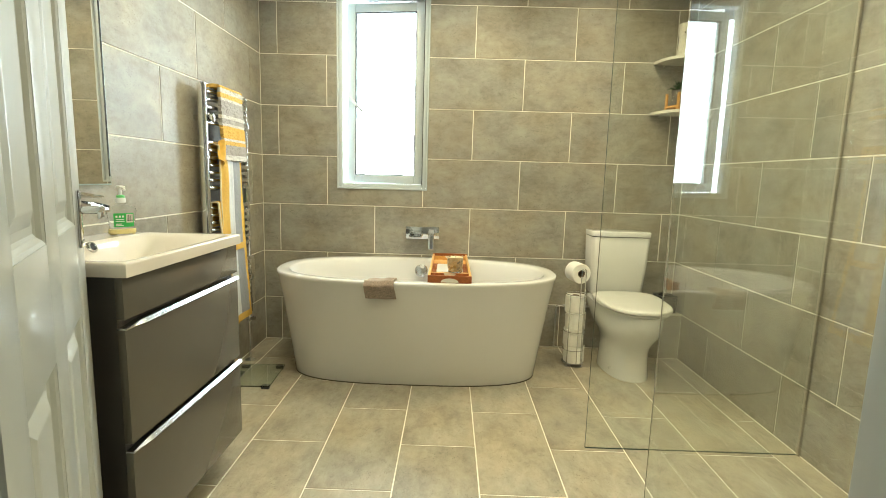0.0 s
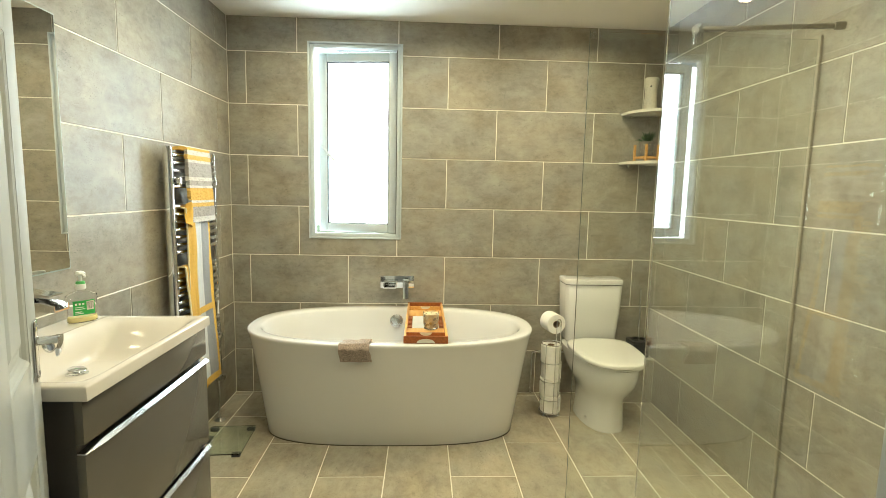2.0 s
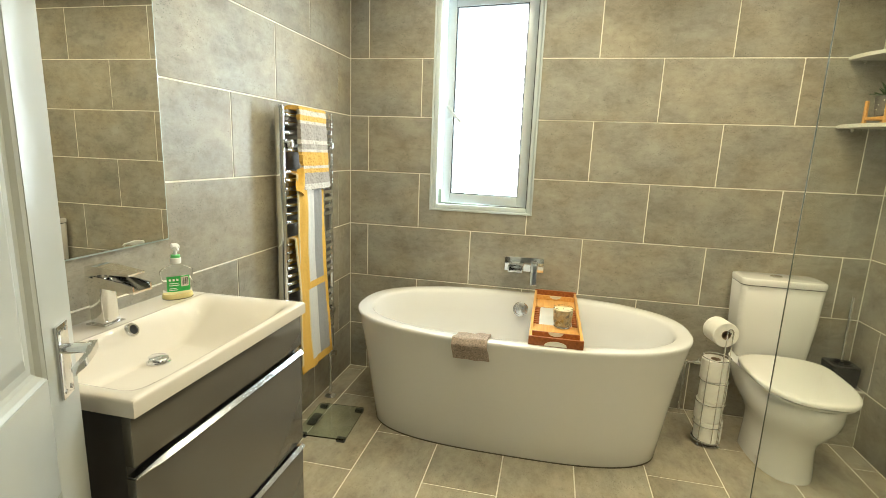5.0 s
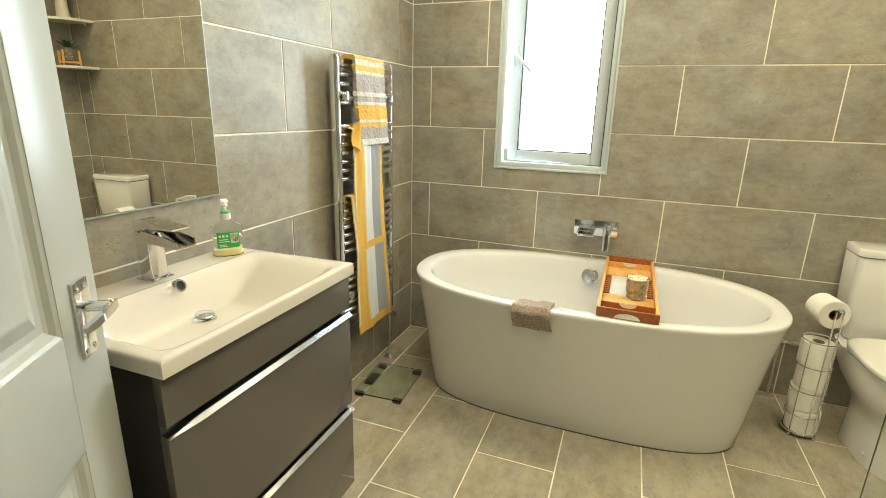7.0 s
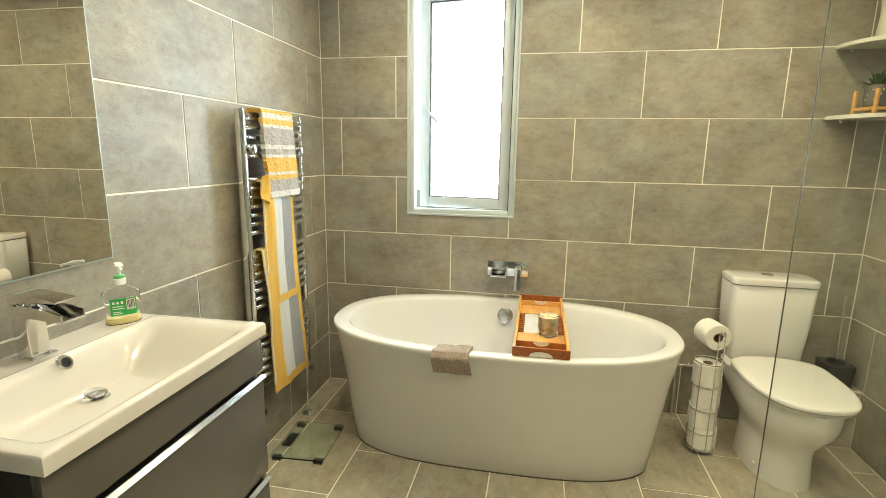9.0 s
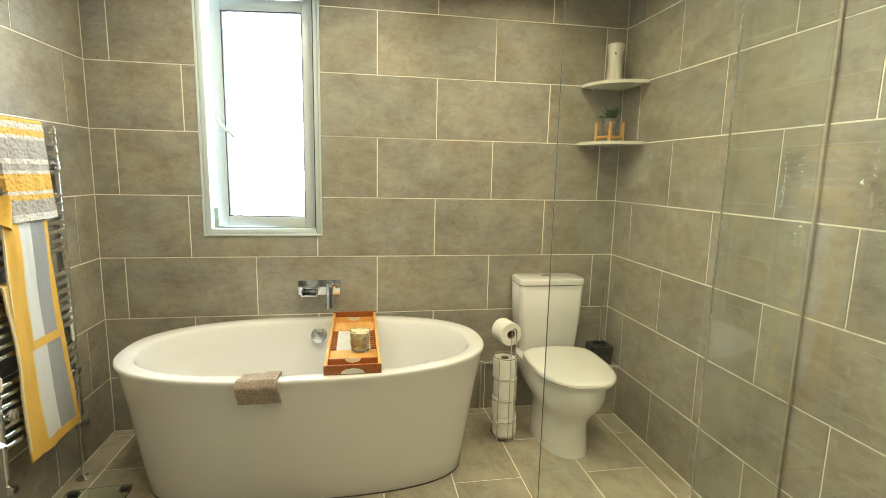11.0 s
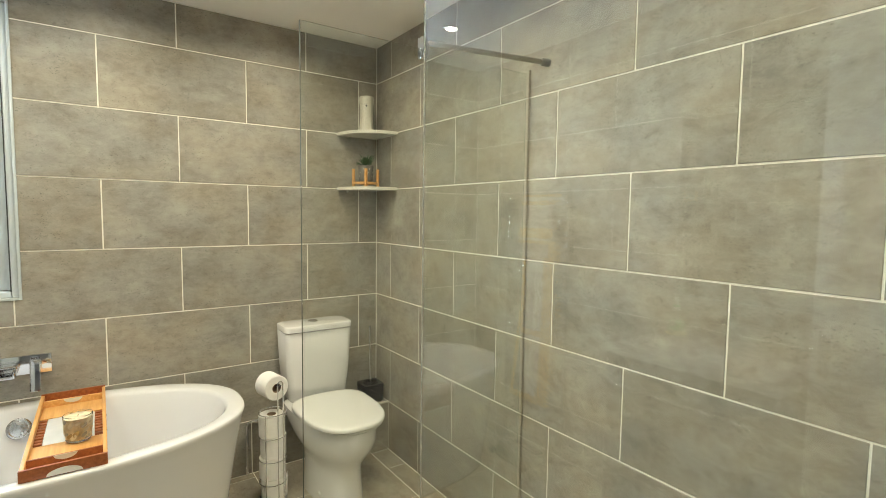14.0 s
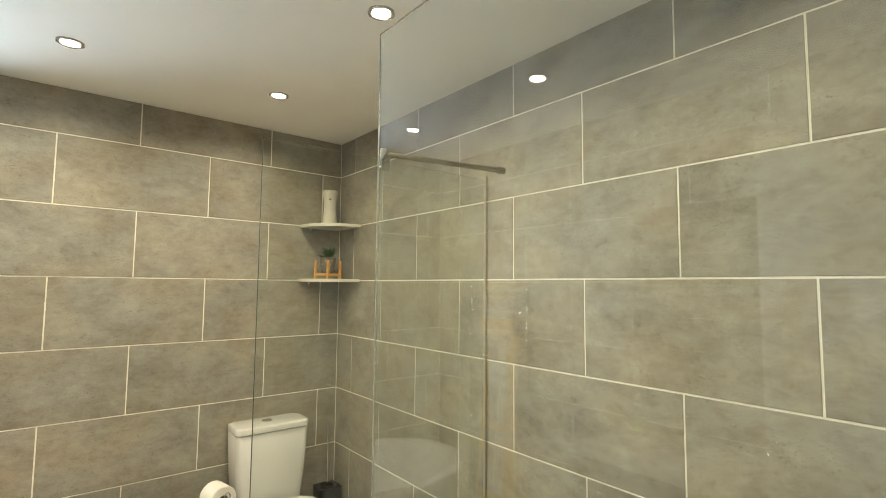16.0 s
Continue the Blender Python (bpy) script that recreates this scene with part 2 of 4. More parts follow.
BAMBOO = wood_material("orange_bamboo", (0.74, 0.43, 0.14), (0.60, 0.30, 0.08))
BAMBOO_DARK = wood_material("red_brown_bamboo", (0.36, 0.115, 0.03), (0.25, 0.07, 0.018))
CLOTH = material("taupe_terry", (0.32, 0.255, 0.215), 0.97, vary=0.4, scale=160, bump=1.0, bump_scale=300)
SHELF_WHITE = material("cream_ceramic_shelf", (0.70, 0.68, 0.60), 0.25, vary=0.03, scale=10)
VASE_WHITE = material("cream_ceramic_vase", (0.62, 0.59, 0.50), 0.35, vary=0.03, scale=15)
POT_GREY = material("grey_pot", (0.16, 0.15, 0.135), 0.7, vary=0.2, scale=40)
LEAF = material("succulent_leaf", (0.035, 0.085, 0.03), 0.5, vary=0.35, scale=25)
SOAP_GREEN = material("green_label", (0.03, 0.42, 0.08), 0.4, vary=0.05, scale=20)
SOAP_LIQUID = material("pale_yellow_soap", (0.78, 0.66, 0.30), 0.25, vary=0.04, scale=20)
BOTTLE = material("clear_bottle_plastic", (0.97, 0.985, 0.975), 0.04, transmission=1.0, ior=1.15)
WHITE_PLASTIC = material("white_plastic", (0.80, 0.80, 0.78), 0.3, vary=0.02, scale=20)
WAX = material("cream_wax", (0.66, 0.55, 0.34), 0.5, vary=0.3, scale=45)
PRINT = material("gold_leaf_print", (0.45, 0.31, 0.11), 0.5, vary=0.4, scale=60)
PRINT_PALE = material("cream_leaf_print", (0.66, 0.59, 0.42), 0.5, vary=0.2, scale=60)
PRINT_GREY = material("grey_leaf_print", (0.36, 0.33, 0.25), 0.5, vary=0.3, scale=60)
SCALE_GLASS = material("green_tinted_glass", (0.72, 0.80, 0.75), 0.02, transmission=1.0, ior=1.5)
LAMP_GLOW = material("lit_lamp", (1.0, 0.9, 0.72), 0.5, emit=14)
BACKDROP = material("bright_outdoor_sky", (0.88, 0.95, 1.0), 1.0, emit=4.5)
TOWEL_A = stripes("terry_towel_stripes", [(0.10, (0.60, 0.58, 0.55)), (0.24, (0.74, 0.45, 0.10)), (0.29, (0.66, 0.63, 0.56)), (0.34, (0.74, 0.47, 0.13)), (0.37, (0.66, 0.63, 0.58)), (0.52, (0.42, 0.39, 0.37)), (0.56, (0.66, 0.63, 0.58)), (0.61, (0.42, 0.39, 0.37)), (0.64, (0.66, 0.63, 0.58)), (0.77, (0.74, 0.45, 0.10)), (0.80, (0.66, 0.63, 0.58)), (0.84, (0.74, 0.47, 0.13)), (0.95, (0.42, 0.39, 0.37)), (1.0, (0.68, 0.67, 0.64))], 1, 1.0, 240)
TOWEL_B = stripes("flat_towel_stripes", [(0.04, (0.72, 0.62, 0.40)), (0.30, (0.74, 0.45, 0.09)), (0.33, (0.70, 0.62, 0.40)), (0.60, (0.68, 0.69, 0.70)), (0.91, (0.33, 0.34, 0.36)), (1.0, (0.76, 0.46, 0.08))], 0, 0.5, 420, (0.95, (0.74, 0.45, 0.09)))


# ---- mesh helpers ----
def finish(bm, smooth=None):
    bmesh.ops.recalc_face_normals(bm, faces=bm.faces)
    if smooth is not None:
        for f in bm.faces:
            f.smooth = True
        for e in bm.edges:
            if len(e.link_faces) == 2 and e.calc_face_angle(0) > radians(smooth):
                e.smooth = False
    return bm


def mesh_of(name, bm, mat):
    me = bpy.data.meshes.new(name)
    bm.to_mesh(me)
    bm.free()
    me.materials.append(mat)
    return me


def part(name, bm, mat, parent=None, label="", m=None, smooth=35):
    ob = new(name, mesh_of(name, finish(bm, smooth), mat))
    ob.parent = parent
    if m is not None:
        ob.matrix_basis = m
    return tagged(ob, label)


def thing(name, label, category, m=None, group="", kind=""):
    ob = new(name)
    ob.empty_display_size = 0.05
    if m is not None:
        ob.matrix_basis = m
    return tagged(ob, label, category, group, kind)


def box(x0, x1, y0, y1, z0, z1, bevel=0.0, seg=2, bm=None):
    bm = bm or bmesh.new()
    r = bmesh.ops.create_cube(bm, size=1)
    vs = r["verts"]
    for v in vs:
        v.co = Vector(((x0 + x1) / 2 + v.co.x * (x1 - x0), (y0 + y1) / 2 + v.co.y * (y1 - y0), (z0 + z1) / 2 + v.co.z * (z1 - z0)))
    if bevel:
        es = {e for v in vs for e in v.link_edges}
        bmesh.ops.bevel(bm, geom=list(es), offset=bevel, segments=seg, affect="EDGES", profile=0.6)
    return bm


def loft(rings, cap_start=True, cap_end=True, bm=None):
    bm = bm or bmesh.new()
    rows = [[bm.verts.new(p) for p in ring] for ring in rings]
    k = len(rows[0])
    for a, b in zip(rows, rows[1:]):
        for i in range(k):
            bm.faces.new((a[i], a[(i + 1) % k], b[(i + 1) % k], b[i]))
    if cap_start:
        bm.faces.new(rows[0][::-1])
    if cap_end:
        bm.faces.new(rows[-1])
    return bm


def lathe(profile, seg=32, cx=0.0, cy=0.0, caps=True, bm=None):
    """profile: (radius, z) from end to end."""
    return loft([[(cx + r * math.cos(2 * math.pi * i / seg), cy + r * math.sin(2 * math.pi * i / seg), z) for i in range(seg)] for r, z in profile], caps, caps, bm)


def tube(points, r, seg=10, closed=False, bm=None):
    pts = [Vector(p) for p in points]
    rings, last = [], Vector((0, 0, 1))
    for i, p in enumerate(pts):
        a = pts[i - 1] if i or closed else p
        b = pts[(i + 1) % len(pts)] if i + 1 < len(pts) or closed else p
        d = (b - a).normalized()
        side = d.cross(last)
        if side.length < 1e-3:
            side = d.cross(Vector((1, 0, 0)))
        side.normalize()
        up = side.cross(d).normalized()
        last = up
        rings.append([p + r * (math.cos(2 * math.pi * j / seg) * side + math.sin(2 * math.pi * j / seg) * up) for j in range(seg)])
    if closed:
        return loft(rings + [rings[0]], False, False, bm)
    return loft(rings, True, True, bm)


def oval(cx, cy, a, b, z, n=2.5, k=72):
    ring = []
    for i in range(k):
        t = 2 * math.pi * i / k
        c, s = math.cos(t), math.sin(t)
        ring.append((cx + a * math.copysign(abs(c) ** (2 / n), c), cy + b * math.copysign(abs(s) ** (2 / n), s), z))
    return ring


def rounded(cx, cy, hx, hy, r, z, k=6):
    ring = []
    for qx, qy, a0 in ((1, 1, 0), (-1, 1, 90), (-1, -1, 180), (1, -1, 270)):
        for j in range(k + 1):
            a = radians(a0 + 90 * j / k)
            ring.append((cx + qx * (hx - r) + r * math.cos(a), cy + qy * (hy - r) + r * math.sin(a), z))
    return ring


def prism(outline, z0, z1, bevel=0.0):
    """An upright slab over an outline of (x, y)."""
    bm = loft([[(x, y, z) for x, y in outline] for z in (z0, z1)])
    if bevel:
        bmesh.ops.bevel(bm, geom=[e for e in bm.edges if abs(e.verts[0].co.z - e.verts[1].co.z) < 1e-6], offset=bevel, segments=2, affect="EDGES")
    return bm


def sheet(fn, nu, nv, thick=0.0):
    """A cloth: fn(u, v) gives a place; it carries its u, v as UV, and has a thickness."""
    bm = bmesh.new()
    uvl = bm.loops.layers.uv.new("UVMap")
    grid = [[bm.verts.new(fn(i / nu, j / nv)) for j in range(nv + 1)] for i in range(nu + 1)]
    for i in range(nu):
        for j in range(nv):
            f = bm.faces.new((grid[i][j], grid[i + 1][j], grid[i + 1][j + 1], grid[i][j + 1]))
            for lp, (a, b) in zip(f.loops, ((i, j), (i + 1, j), (i + 1, j + 1), (i, j + 1))):
                lp[uvl].uv = (a / nu, b / nv)
    if thick:
        bmesh.ops.recalc_face_normals(bm, faces=bm.faces)
        bmesh.ops.solidify(bm, geom=bm.faces[:], thickness=thick)
    return bm


# ---- structure ----
LEFT, RIGHT, BACK, SOUTH = -1.314, 1.320, 3.0, 0.33
WX0, WX1, WZ0, WZ1 = -0.843, -0.275, 0.993, 2.167
DX0, DX1, DZ1 = -0.580, 0.279, 2.02


def wall(name, boxes, mat, label, category="wall"):
    bm = bmesh.new()
    for b in boxes:
        box(*b, bm=bm)
    ob = new(name, mesh_of(name, finish(bm), mat))
    return tagged(ob, label, category, kind="structure")


G = 0.002
wall_north = wall("wall_north", [(LEFT - 0.25, WX0, BACK + G, BACK + 0.14, 0, CEIL), (WX1, RIGHT + 0.25, BACK + G, BACK + 0.14, 0, CEIL), (WX0, WX1, BACK + G, BACK + 0.14, 0, WZ0), (WX0, WX1, BACK + G, BACK + 0.14, WZ1, CEIL)], GROUT, "grouted wall behind the bath with a tall window")
wall_west = wall("wall_west", [(LEFT - 0.25, LEFT - G, SOUTH, BACK, 0, CEIL)], GROUT, "grouted wall behind the vanity and towel rail")
wall_east = wall("wall_east", [(RIGHT + G, RIGHT + 0.25, SOUTH, BACK, 0, CEIL)], GROUT, "grouted wall of the walk-in shower")
wall_south = wall("wall_south", [(LEFT - 0.25, DX0, SOUTH - 0.12, SOUTH, 0, CEIL), (DX1, RIGHT + 0.25, SOUTH - 0.12, SOUTH, 0, CEIL), (DX0, DX1, SOUTH - 0.12, SOUTH, DZ1, CEIL)], HALL_PAINT, "painted wall round the doorway")
floor = wall("floor", [(LEFT - 0.25, RIGHT + 0.25, SOUTH - 0.12, BACK + 0.28, -0.15, -0.0015)], GROUT, "grouted floor bed under the tiles", "floor")
ceiling = wall("ceiling", [(LEFT - 0.25, RIGHT + 0.25, SOUTH - 0.12, BACK + 0.28, CEIL, CEIL + 0.12)], PLASTER, "plain white painted ceiling", "ceiling")
BOX_X, BOX_Y, BOX_Z = 0.93, 2.842, 0.284
boxing = wall("wall_boxing", [(BOX_X, RIGHT + 0.1, BOX_Y + G, BACK + 0.05, 0, BOX_Z - G)], GROUT, "low tiled pipe boxing behind the toilet")
hall_floor = wall("hall_floor", [(-1.6, 1.6, -1.9, SOUTH - 0.12, -0.15, 0)], material("beige_carpet", (0.33, 0.29, 0.24), 0.95, vary=0.15, scale=90, bump=0.8, bump_scale=300), "beige carpet of the hall", "floor")
hall_walls = wall("wall_hall", [(-1.72, -1.6, -1.9, SOUTH - 0.12, 0, CEIL), (1.6, 1.72, -1.9, SOUTH - 0.12, 0, CEIL), (-1.72, 1.72, -2.02, -1.9, 0, CEIL)], HALL_PAINT, "plain painted hall walls")
hall_ceiling = wall("hall_ceiling", [(-1.72, 1.72, -2.02, SOUTH - 0.12, CEIL, CEIL + 0.12)], PLASTER, "plain white hall ceiling", "ceiling")

# door lining and architrave
lining = thing("door_frame", "white gloss painted door lining and architrave", "door frame", kind="structure")
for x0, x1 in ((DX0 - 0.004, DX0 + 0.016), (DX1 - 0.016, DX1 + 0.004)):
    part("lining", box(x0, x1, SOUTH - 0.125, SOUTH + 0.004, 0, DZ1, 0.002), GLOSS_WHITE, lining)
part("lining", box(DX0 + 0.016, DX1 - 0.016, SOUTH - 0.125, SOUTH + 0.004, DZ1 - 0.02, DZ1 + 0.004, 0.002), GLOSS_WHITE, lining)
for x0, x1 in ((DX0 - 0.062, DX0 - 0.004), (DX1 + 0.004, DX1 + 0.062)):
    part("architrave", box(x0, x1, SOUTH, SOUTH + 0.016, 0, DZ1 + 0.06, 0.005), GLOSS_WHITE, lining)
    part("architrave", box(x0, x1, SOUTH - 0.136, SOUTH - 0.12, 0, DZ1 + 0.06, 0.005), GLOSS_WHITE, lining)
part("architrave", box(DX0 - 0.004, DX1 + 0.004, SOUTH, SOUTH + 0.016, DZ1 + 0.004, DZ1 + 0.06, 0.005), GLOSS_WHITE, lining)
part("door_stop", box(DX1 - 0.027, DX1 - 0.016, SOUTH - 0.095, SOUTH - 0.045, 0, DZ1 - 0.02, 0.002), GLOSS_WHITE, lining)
part("strike_plate", box(DX1 - 0.018, DX1 - 0.0145, SOUTH - 0.042, SOUTH - 0.026, 0.995, 1.045, 0.001), CHROME, lining, "chrome strike plate")

# window
part("edge_trim", box(BOX_X, RIGHT - 0.001, BOX_Y - 0.004, BOX_Y + 0.006, BOX_Z - 0.006, BOX_Z + 0.003, 0.002), SHELF_WHITE, boxing, "cream plastic edge trim")
window = thing("window_1", "white plastic casement window standing ajar with bright glass", "window", kind="structure")


def ring_parts(name, x0, x1, y0, y1, z0, z1, w, mat, parent, bevel=0.004, m=None, label=""):
    part(name, box(x0, x0 + w, y0, y1, z0, z1, bevel), mat, parent, label, m)
    part(name, box(x1 - w, x1, y0, y1, z0, z1, bevel), mat, parent, label, m)
    part(name, box(x0 + w, x1 - w, y0, y1, z0, z0 + w, bevel), mat, parent, label, m)
    part(name, box(x0 + w, x1 - w, y0, y1, z1 - w, z1, bevel), mat, parent, label, m)


ring_parts("tile_trim", WX0, WX1, BACK - 0.006, BACK + 0.03, WZ0, WZ1, 0.010, UPVC, window, 0.003)
ring_parts("window_frame", WX0 + 0.010, WX1 - 0.010, BACK + 0.010, BACK + 0.070, WZ0 + 0.010, WZ1 - 0.010, 0.024, UPVC, window, 0.005)
hinge_x, sash_w = WX1 - 0.036, (WX1 - WX0) - 0.072
sash_m = pose(hinge_x, BACK + 0.046, WZ0 + 0.036, 0, 0, -7.5)
sz = WZ1 - WZ0 - 0.072
sash = part("sash", box(-sash_w, -sash_w + 0.053, 0, 0.06, 0, sz, 0.006), UPVC, window, "white casement sash pushed open", sash_m)
part("sash_stile", box(-0.053, 0, 0, 0.06, 0, sz, 0.006), UPVC, sash)
part("sash_rail", box(-sash_w + 0.053, -0.053, 0, 0.06, 0, 0.053, 0.006), UPVC, sash)
part("sash_rail", box(-sash_w + 0.053, -0.053, 0, 0.06, sz - 0.053, sz, 0.006), UPVC, sash)
for b in ((-sash_w + 0.053, -sash_w + 0.058, 0.006, 0.020, 0.053, sz - 0.053), (-0.058, -0.053, 0.006, 0.020, 0.053, sz - 0.053), (-sash_w + 0.058, -0.058, 0.006, 0.020, 0.053, 0.058), (-sash_w + 0.058, -0.058, 0.006, 0.020, sz - 0.058, sz - 0.053)):
    part("gasket", box(*b), GASKET_AND_SHADE, sash)
# dark strips paint the shadow line between frame and sash
part("frame_gasket", box(WX1 - 0.0365, WX1 - 0.0335, BACK + 0.008, BACK + 0.040, WZ0 + 0.034, WZ1 - 0.034), GASKET_AND_SHADE, window, "dark strip painted as the shadow line beside the sash")
part("frame_gasket", box(WX0 + 0.034, WX1 - 0.0365, BACK + 0.050, BACK + 0.066, WZ0 + 0.0335, WZ0 + 0.0355), GASKET_AND_SHADE, window)
pane = part("pane", box(-sash_w + 0.055, -0.055, 0.020, 0.026, 0.055, sz - 0.055), CLEAR_GLASS, sash, "clear window pane")
pane.visible_shadow = False
hz = 0.52
part("handle_base", box(-sash_w + 0.014, -sash_w + 0.036, -0.012, 0.001, hz - 0.05, hz + 0.05, 0.005), UPVC, sash)
part("window_handle", tube([(-sash_w + 0.025, -0.02, hz + 0.015), (-sash_w + 0.03, -0.035, hz + 0.012), (-sash_w + 0.06, -0.040, hz - 0.02), (-sash_w + 0.115, -0.040, hz - 0.075)], 0.008, 10), UPVC, sash, "white lever handle")
part("friction_stay", box(-0.36, 0.0, 0.0, 0.003, 0, 0.014), SATIN, window, "steel friction stay", pose(hinge_x - 0.01, BACK + 0.045, WZ1 - 0.036, 90, 0, -6))
part("trickle_vent", box(WX0 + 0.10, WX1 - 0.10, BACK + 0.002, BACK + 0.0105, WZ1 - 0.030, WZ1 - 0.014, 0.002), UPVC, window)
backdrop = tagged(new("backdrop", mesh_of("backdrop", box(-30, 30, 60, 60.1, -20, 40), BACKDROP)), "bright hazy daylight sky beyond the window", "sky", kind="structure")
ground = tagged(new("ground", mesh_of("ground", box(-60, 60, 3.3, 60, -3.2, -3.0), material("garden_grass", (0.06, 0.10, 0.03), 0.9, vary=0.4, scale=1.5))), "grass garden below the window", "ground", kind="structure")


# ---- bath ----
def bath_ring(a, b, cy, z, n=2.45, k=96):
    return oval(-0.300, cy, a, b, z, n + 0.5 * max(0, 1 - z / 0.4), k)


RIM = 0.570
bath = thing("bath", "white freestanding oval acrylic bath against a tiled wall", "bathtub")
prof = [(0.664, 0.276, 2.598, 0.0), (0.672, 0.283, 2.598, 0.010), (0.685, 0.302, 2.598, 0.10), (0.707, 0.334, 2.599, 0.24), (0.735, 0.369, 2.600, 0.40), (0.755, 0.393, 2.600, 0.51),
        (0.763, 0.402, 2.600, 0.546), (0.768, 0.407, 2.600, RIM - 0.010), (0.766, 0.405, 2.600, RIM - 0.002), (0.760, 0.400, 2.600, RIM), (0.708, 0.350, 2.597, RIM - 0.001), (0.700, 0.342, 2.597, RIM - 0.005), (0.693, 0.335, 2.597, RIM - 0.016),
        (0.662, 0.312, 2.596, RIM - 0.10), (0.622, 0.282, 2.596, 0.31), (0.582, 0.250, 2.596, 0.21), (0.53, 0.212, 2.596, 0.170), (0.44, 0.16, 2.596, 0.152), (0.2, 0.07, 2.596, 0.146)]
part("shell", loft([bath_ring(*p) for p in prof]), ACRYLIC, bath, smooth=60)
# thin dark ring where the shell meets the floor
part("base_seal", loft([bath_ring(a, b, 2.598, z) for a, b, z in ((0.670, 0.282, 0.0005), (0.670, 0.282, 0.004), (0.665, 0.277, 0.007))], True, False), FOOT_LINE, bath, "thin dark line round the foot")
overflow_m = pose(-0.294, 2.905, 0.497, 74, 0, 0) @ Matrix.Scale(1.12, 4)
part("overflow_cover", lathe([(0.034, -0.004), (0.036, 0.004), (0.036, 0.010), (0.033, 0.013), (0.029, 0.0135), (0.027, 0.011), (0.026, 0.010), (0.001, 0.0125)], 40), SATIN, bath, "round chrome overflow control", overflow_m)
part("waste", lathe([(0.032, 0.150), (0.033, 0.156), (0.028, 0.160), (0.001, 0.162)], 32, -0.335, 2.596), CHROME, bath, "chrome waste plug")

# wall-mounted bath tap
tap = thing("bath_tap", "chrome wall-mounted square bath filler tap", "tap", pose(0.004, 0, -0.017))
part("back_plate", box(-0.405, -0.195, 2.988, 2.9985, 0.705, 0.782, 0.0015), CHROME, tap)
part("spout", box(-0.375, -0.305, 2.875, 2.989, 0.722, 0.732, 0.002), CHROME, tap, "flat waterfall spout")
part("spout_side", box(-0.379, -0.373, 2.875, 2.989, 0.722, 0.752, 0.0015), CHROME, tap)
part("spout_side", box(-0.307, -0.301, 2.875, 2.989, 0.722, 0.752, 0.0015), CHROME, tap)
part("spout_roof", box(-0.379, -0.301, 2.925, 2.989, 0.752, 0.757, 0.0015), CHROME, tap)
part("valve_body", box(-0.262, -0.226, 2.945, 2.989, 0.728, 0.764, 0.004), CHROME, tap)
part("lever", box(-0.017, 0.017, -0.005, 0.005, -0.105, 0.02, 0.002), CHROME, tap, "flat chrome lever", pose(-0.244, 2.935, 0.752, -14, 0, 0))

# bath tray
TX, TW = -0.119, 0.107
tray = thing("bath_tray", "orange bamboo bath tray laid across the bath rim", "bath tray", pose(0, 2.222 - 2.16 * 0.9055, 0) @ Matrix.Diagonal((1, 0.9055, 1, 1)))
TZ = RIM + 0.001
for x in (TX - TW + 0.006, TX + TW - 0.006):
    part("side_rail", box(x - 0.006, x + 0.006, 2.172, 2.952, TZ, TZ + 0.032, 0.002), BAMBOO, tray)
for y0, y1, m_ in ((2.160, 2.172, BAMBOO_DARK), (2.238, 2.246, BAMBOO_DARK), (2.845, 2.853, BAMBOO), (2.952, 2.964, BAMBOO_DARK)):
    part("end_board", box(TX - TW, TX + TW, y0, y1, TZ, TZ + 0.036, 0.002) if y1 - y0 > 0.01 else box(TX - TW + 0.012, TX + TW - 0.012, y0, y1, TZ + 0.004, TZ + 0.034, 0.001), m_, tray)
part("finger_plate", loft([[(TX + 0.044 * math.cos(a), y, TZ + 0.003 + 0.020 * max(0, math.sin(a))) for a in [math.pi * i / 20 for i in range(21)]] for y in (2.1575, 2.1605)]), SHELF_WHITE, tray, "pale cut-out handle")
part("shelf_board", box(TX - TW + 0.012, TX + TW - 0.012, 2.246, 2.415, TZ + 0.004, TZ + 0.011, 0.001), BAMBOO, tray)
part("shelf_board", box(TX - TW + 0.012, TX + TW - 0.012, 2.70, 2.845, TZ + 0.004, TZ + 0.011, 0.001), BAMBOO, tray)
part("end_shelf", box(TX - TW + 0.012, TX + TW - 0.012, 2.172, 2.238, TZ + 0.002, TZ + 0.008, 0.001), BAMBOO, tray)
part("end_shelf", box(TX - TW + 0.012, TX + TW - 0.012, 2.853, 2.952, TZ + 0.002, TZ + 0.008, 0.001), BAMBOO, tray)
for i in range(9):
    y = 2.432 + i * 0.030
    part("slat", box(TX - TW + 0.012, TX - 0.072, y, y + 0.018, TZ + 0.004, TZ + 0.011, 0.001), BAMBOO_DARK, tray)
    part("slat", box(TX + 0.072, TX + TW - 0.012, y, y + 0.018, TZ + 0.004, TZ + 0.011, 0.001), BAMBOO_DARK, tray)
part("centre_board", box(TX - 0.070, TX + 0.070, 2.415, 2.70, TZ + 0.004, TZ + 0.009, 0.001), material("pale_tray_panel", (0.60, 0.60, 0.57), 0.35, vary=0.06, scale=20), tray, "pale glossy centre panel")
for y in (2.2365, 2.8435):
    part("finger_plate", loft([[(TX + 0.030 * math.cos(a), yy, TZ + 0.034 - 0.016 * max(0, math.sin(a))) for a in [math.pi * i / 16 for i in range(17)]] for yy in (y, y + 0.0015)]), SHELF_WHITE, tray)
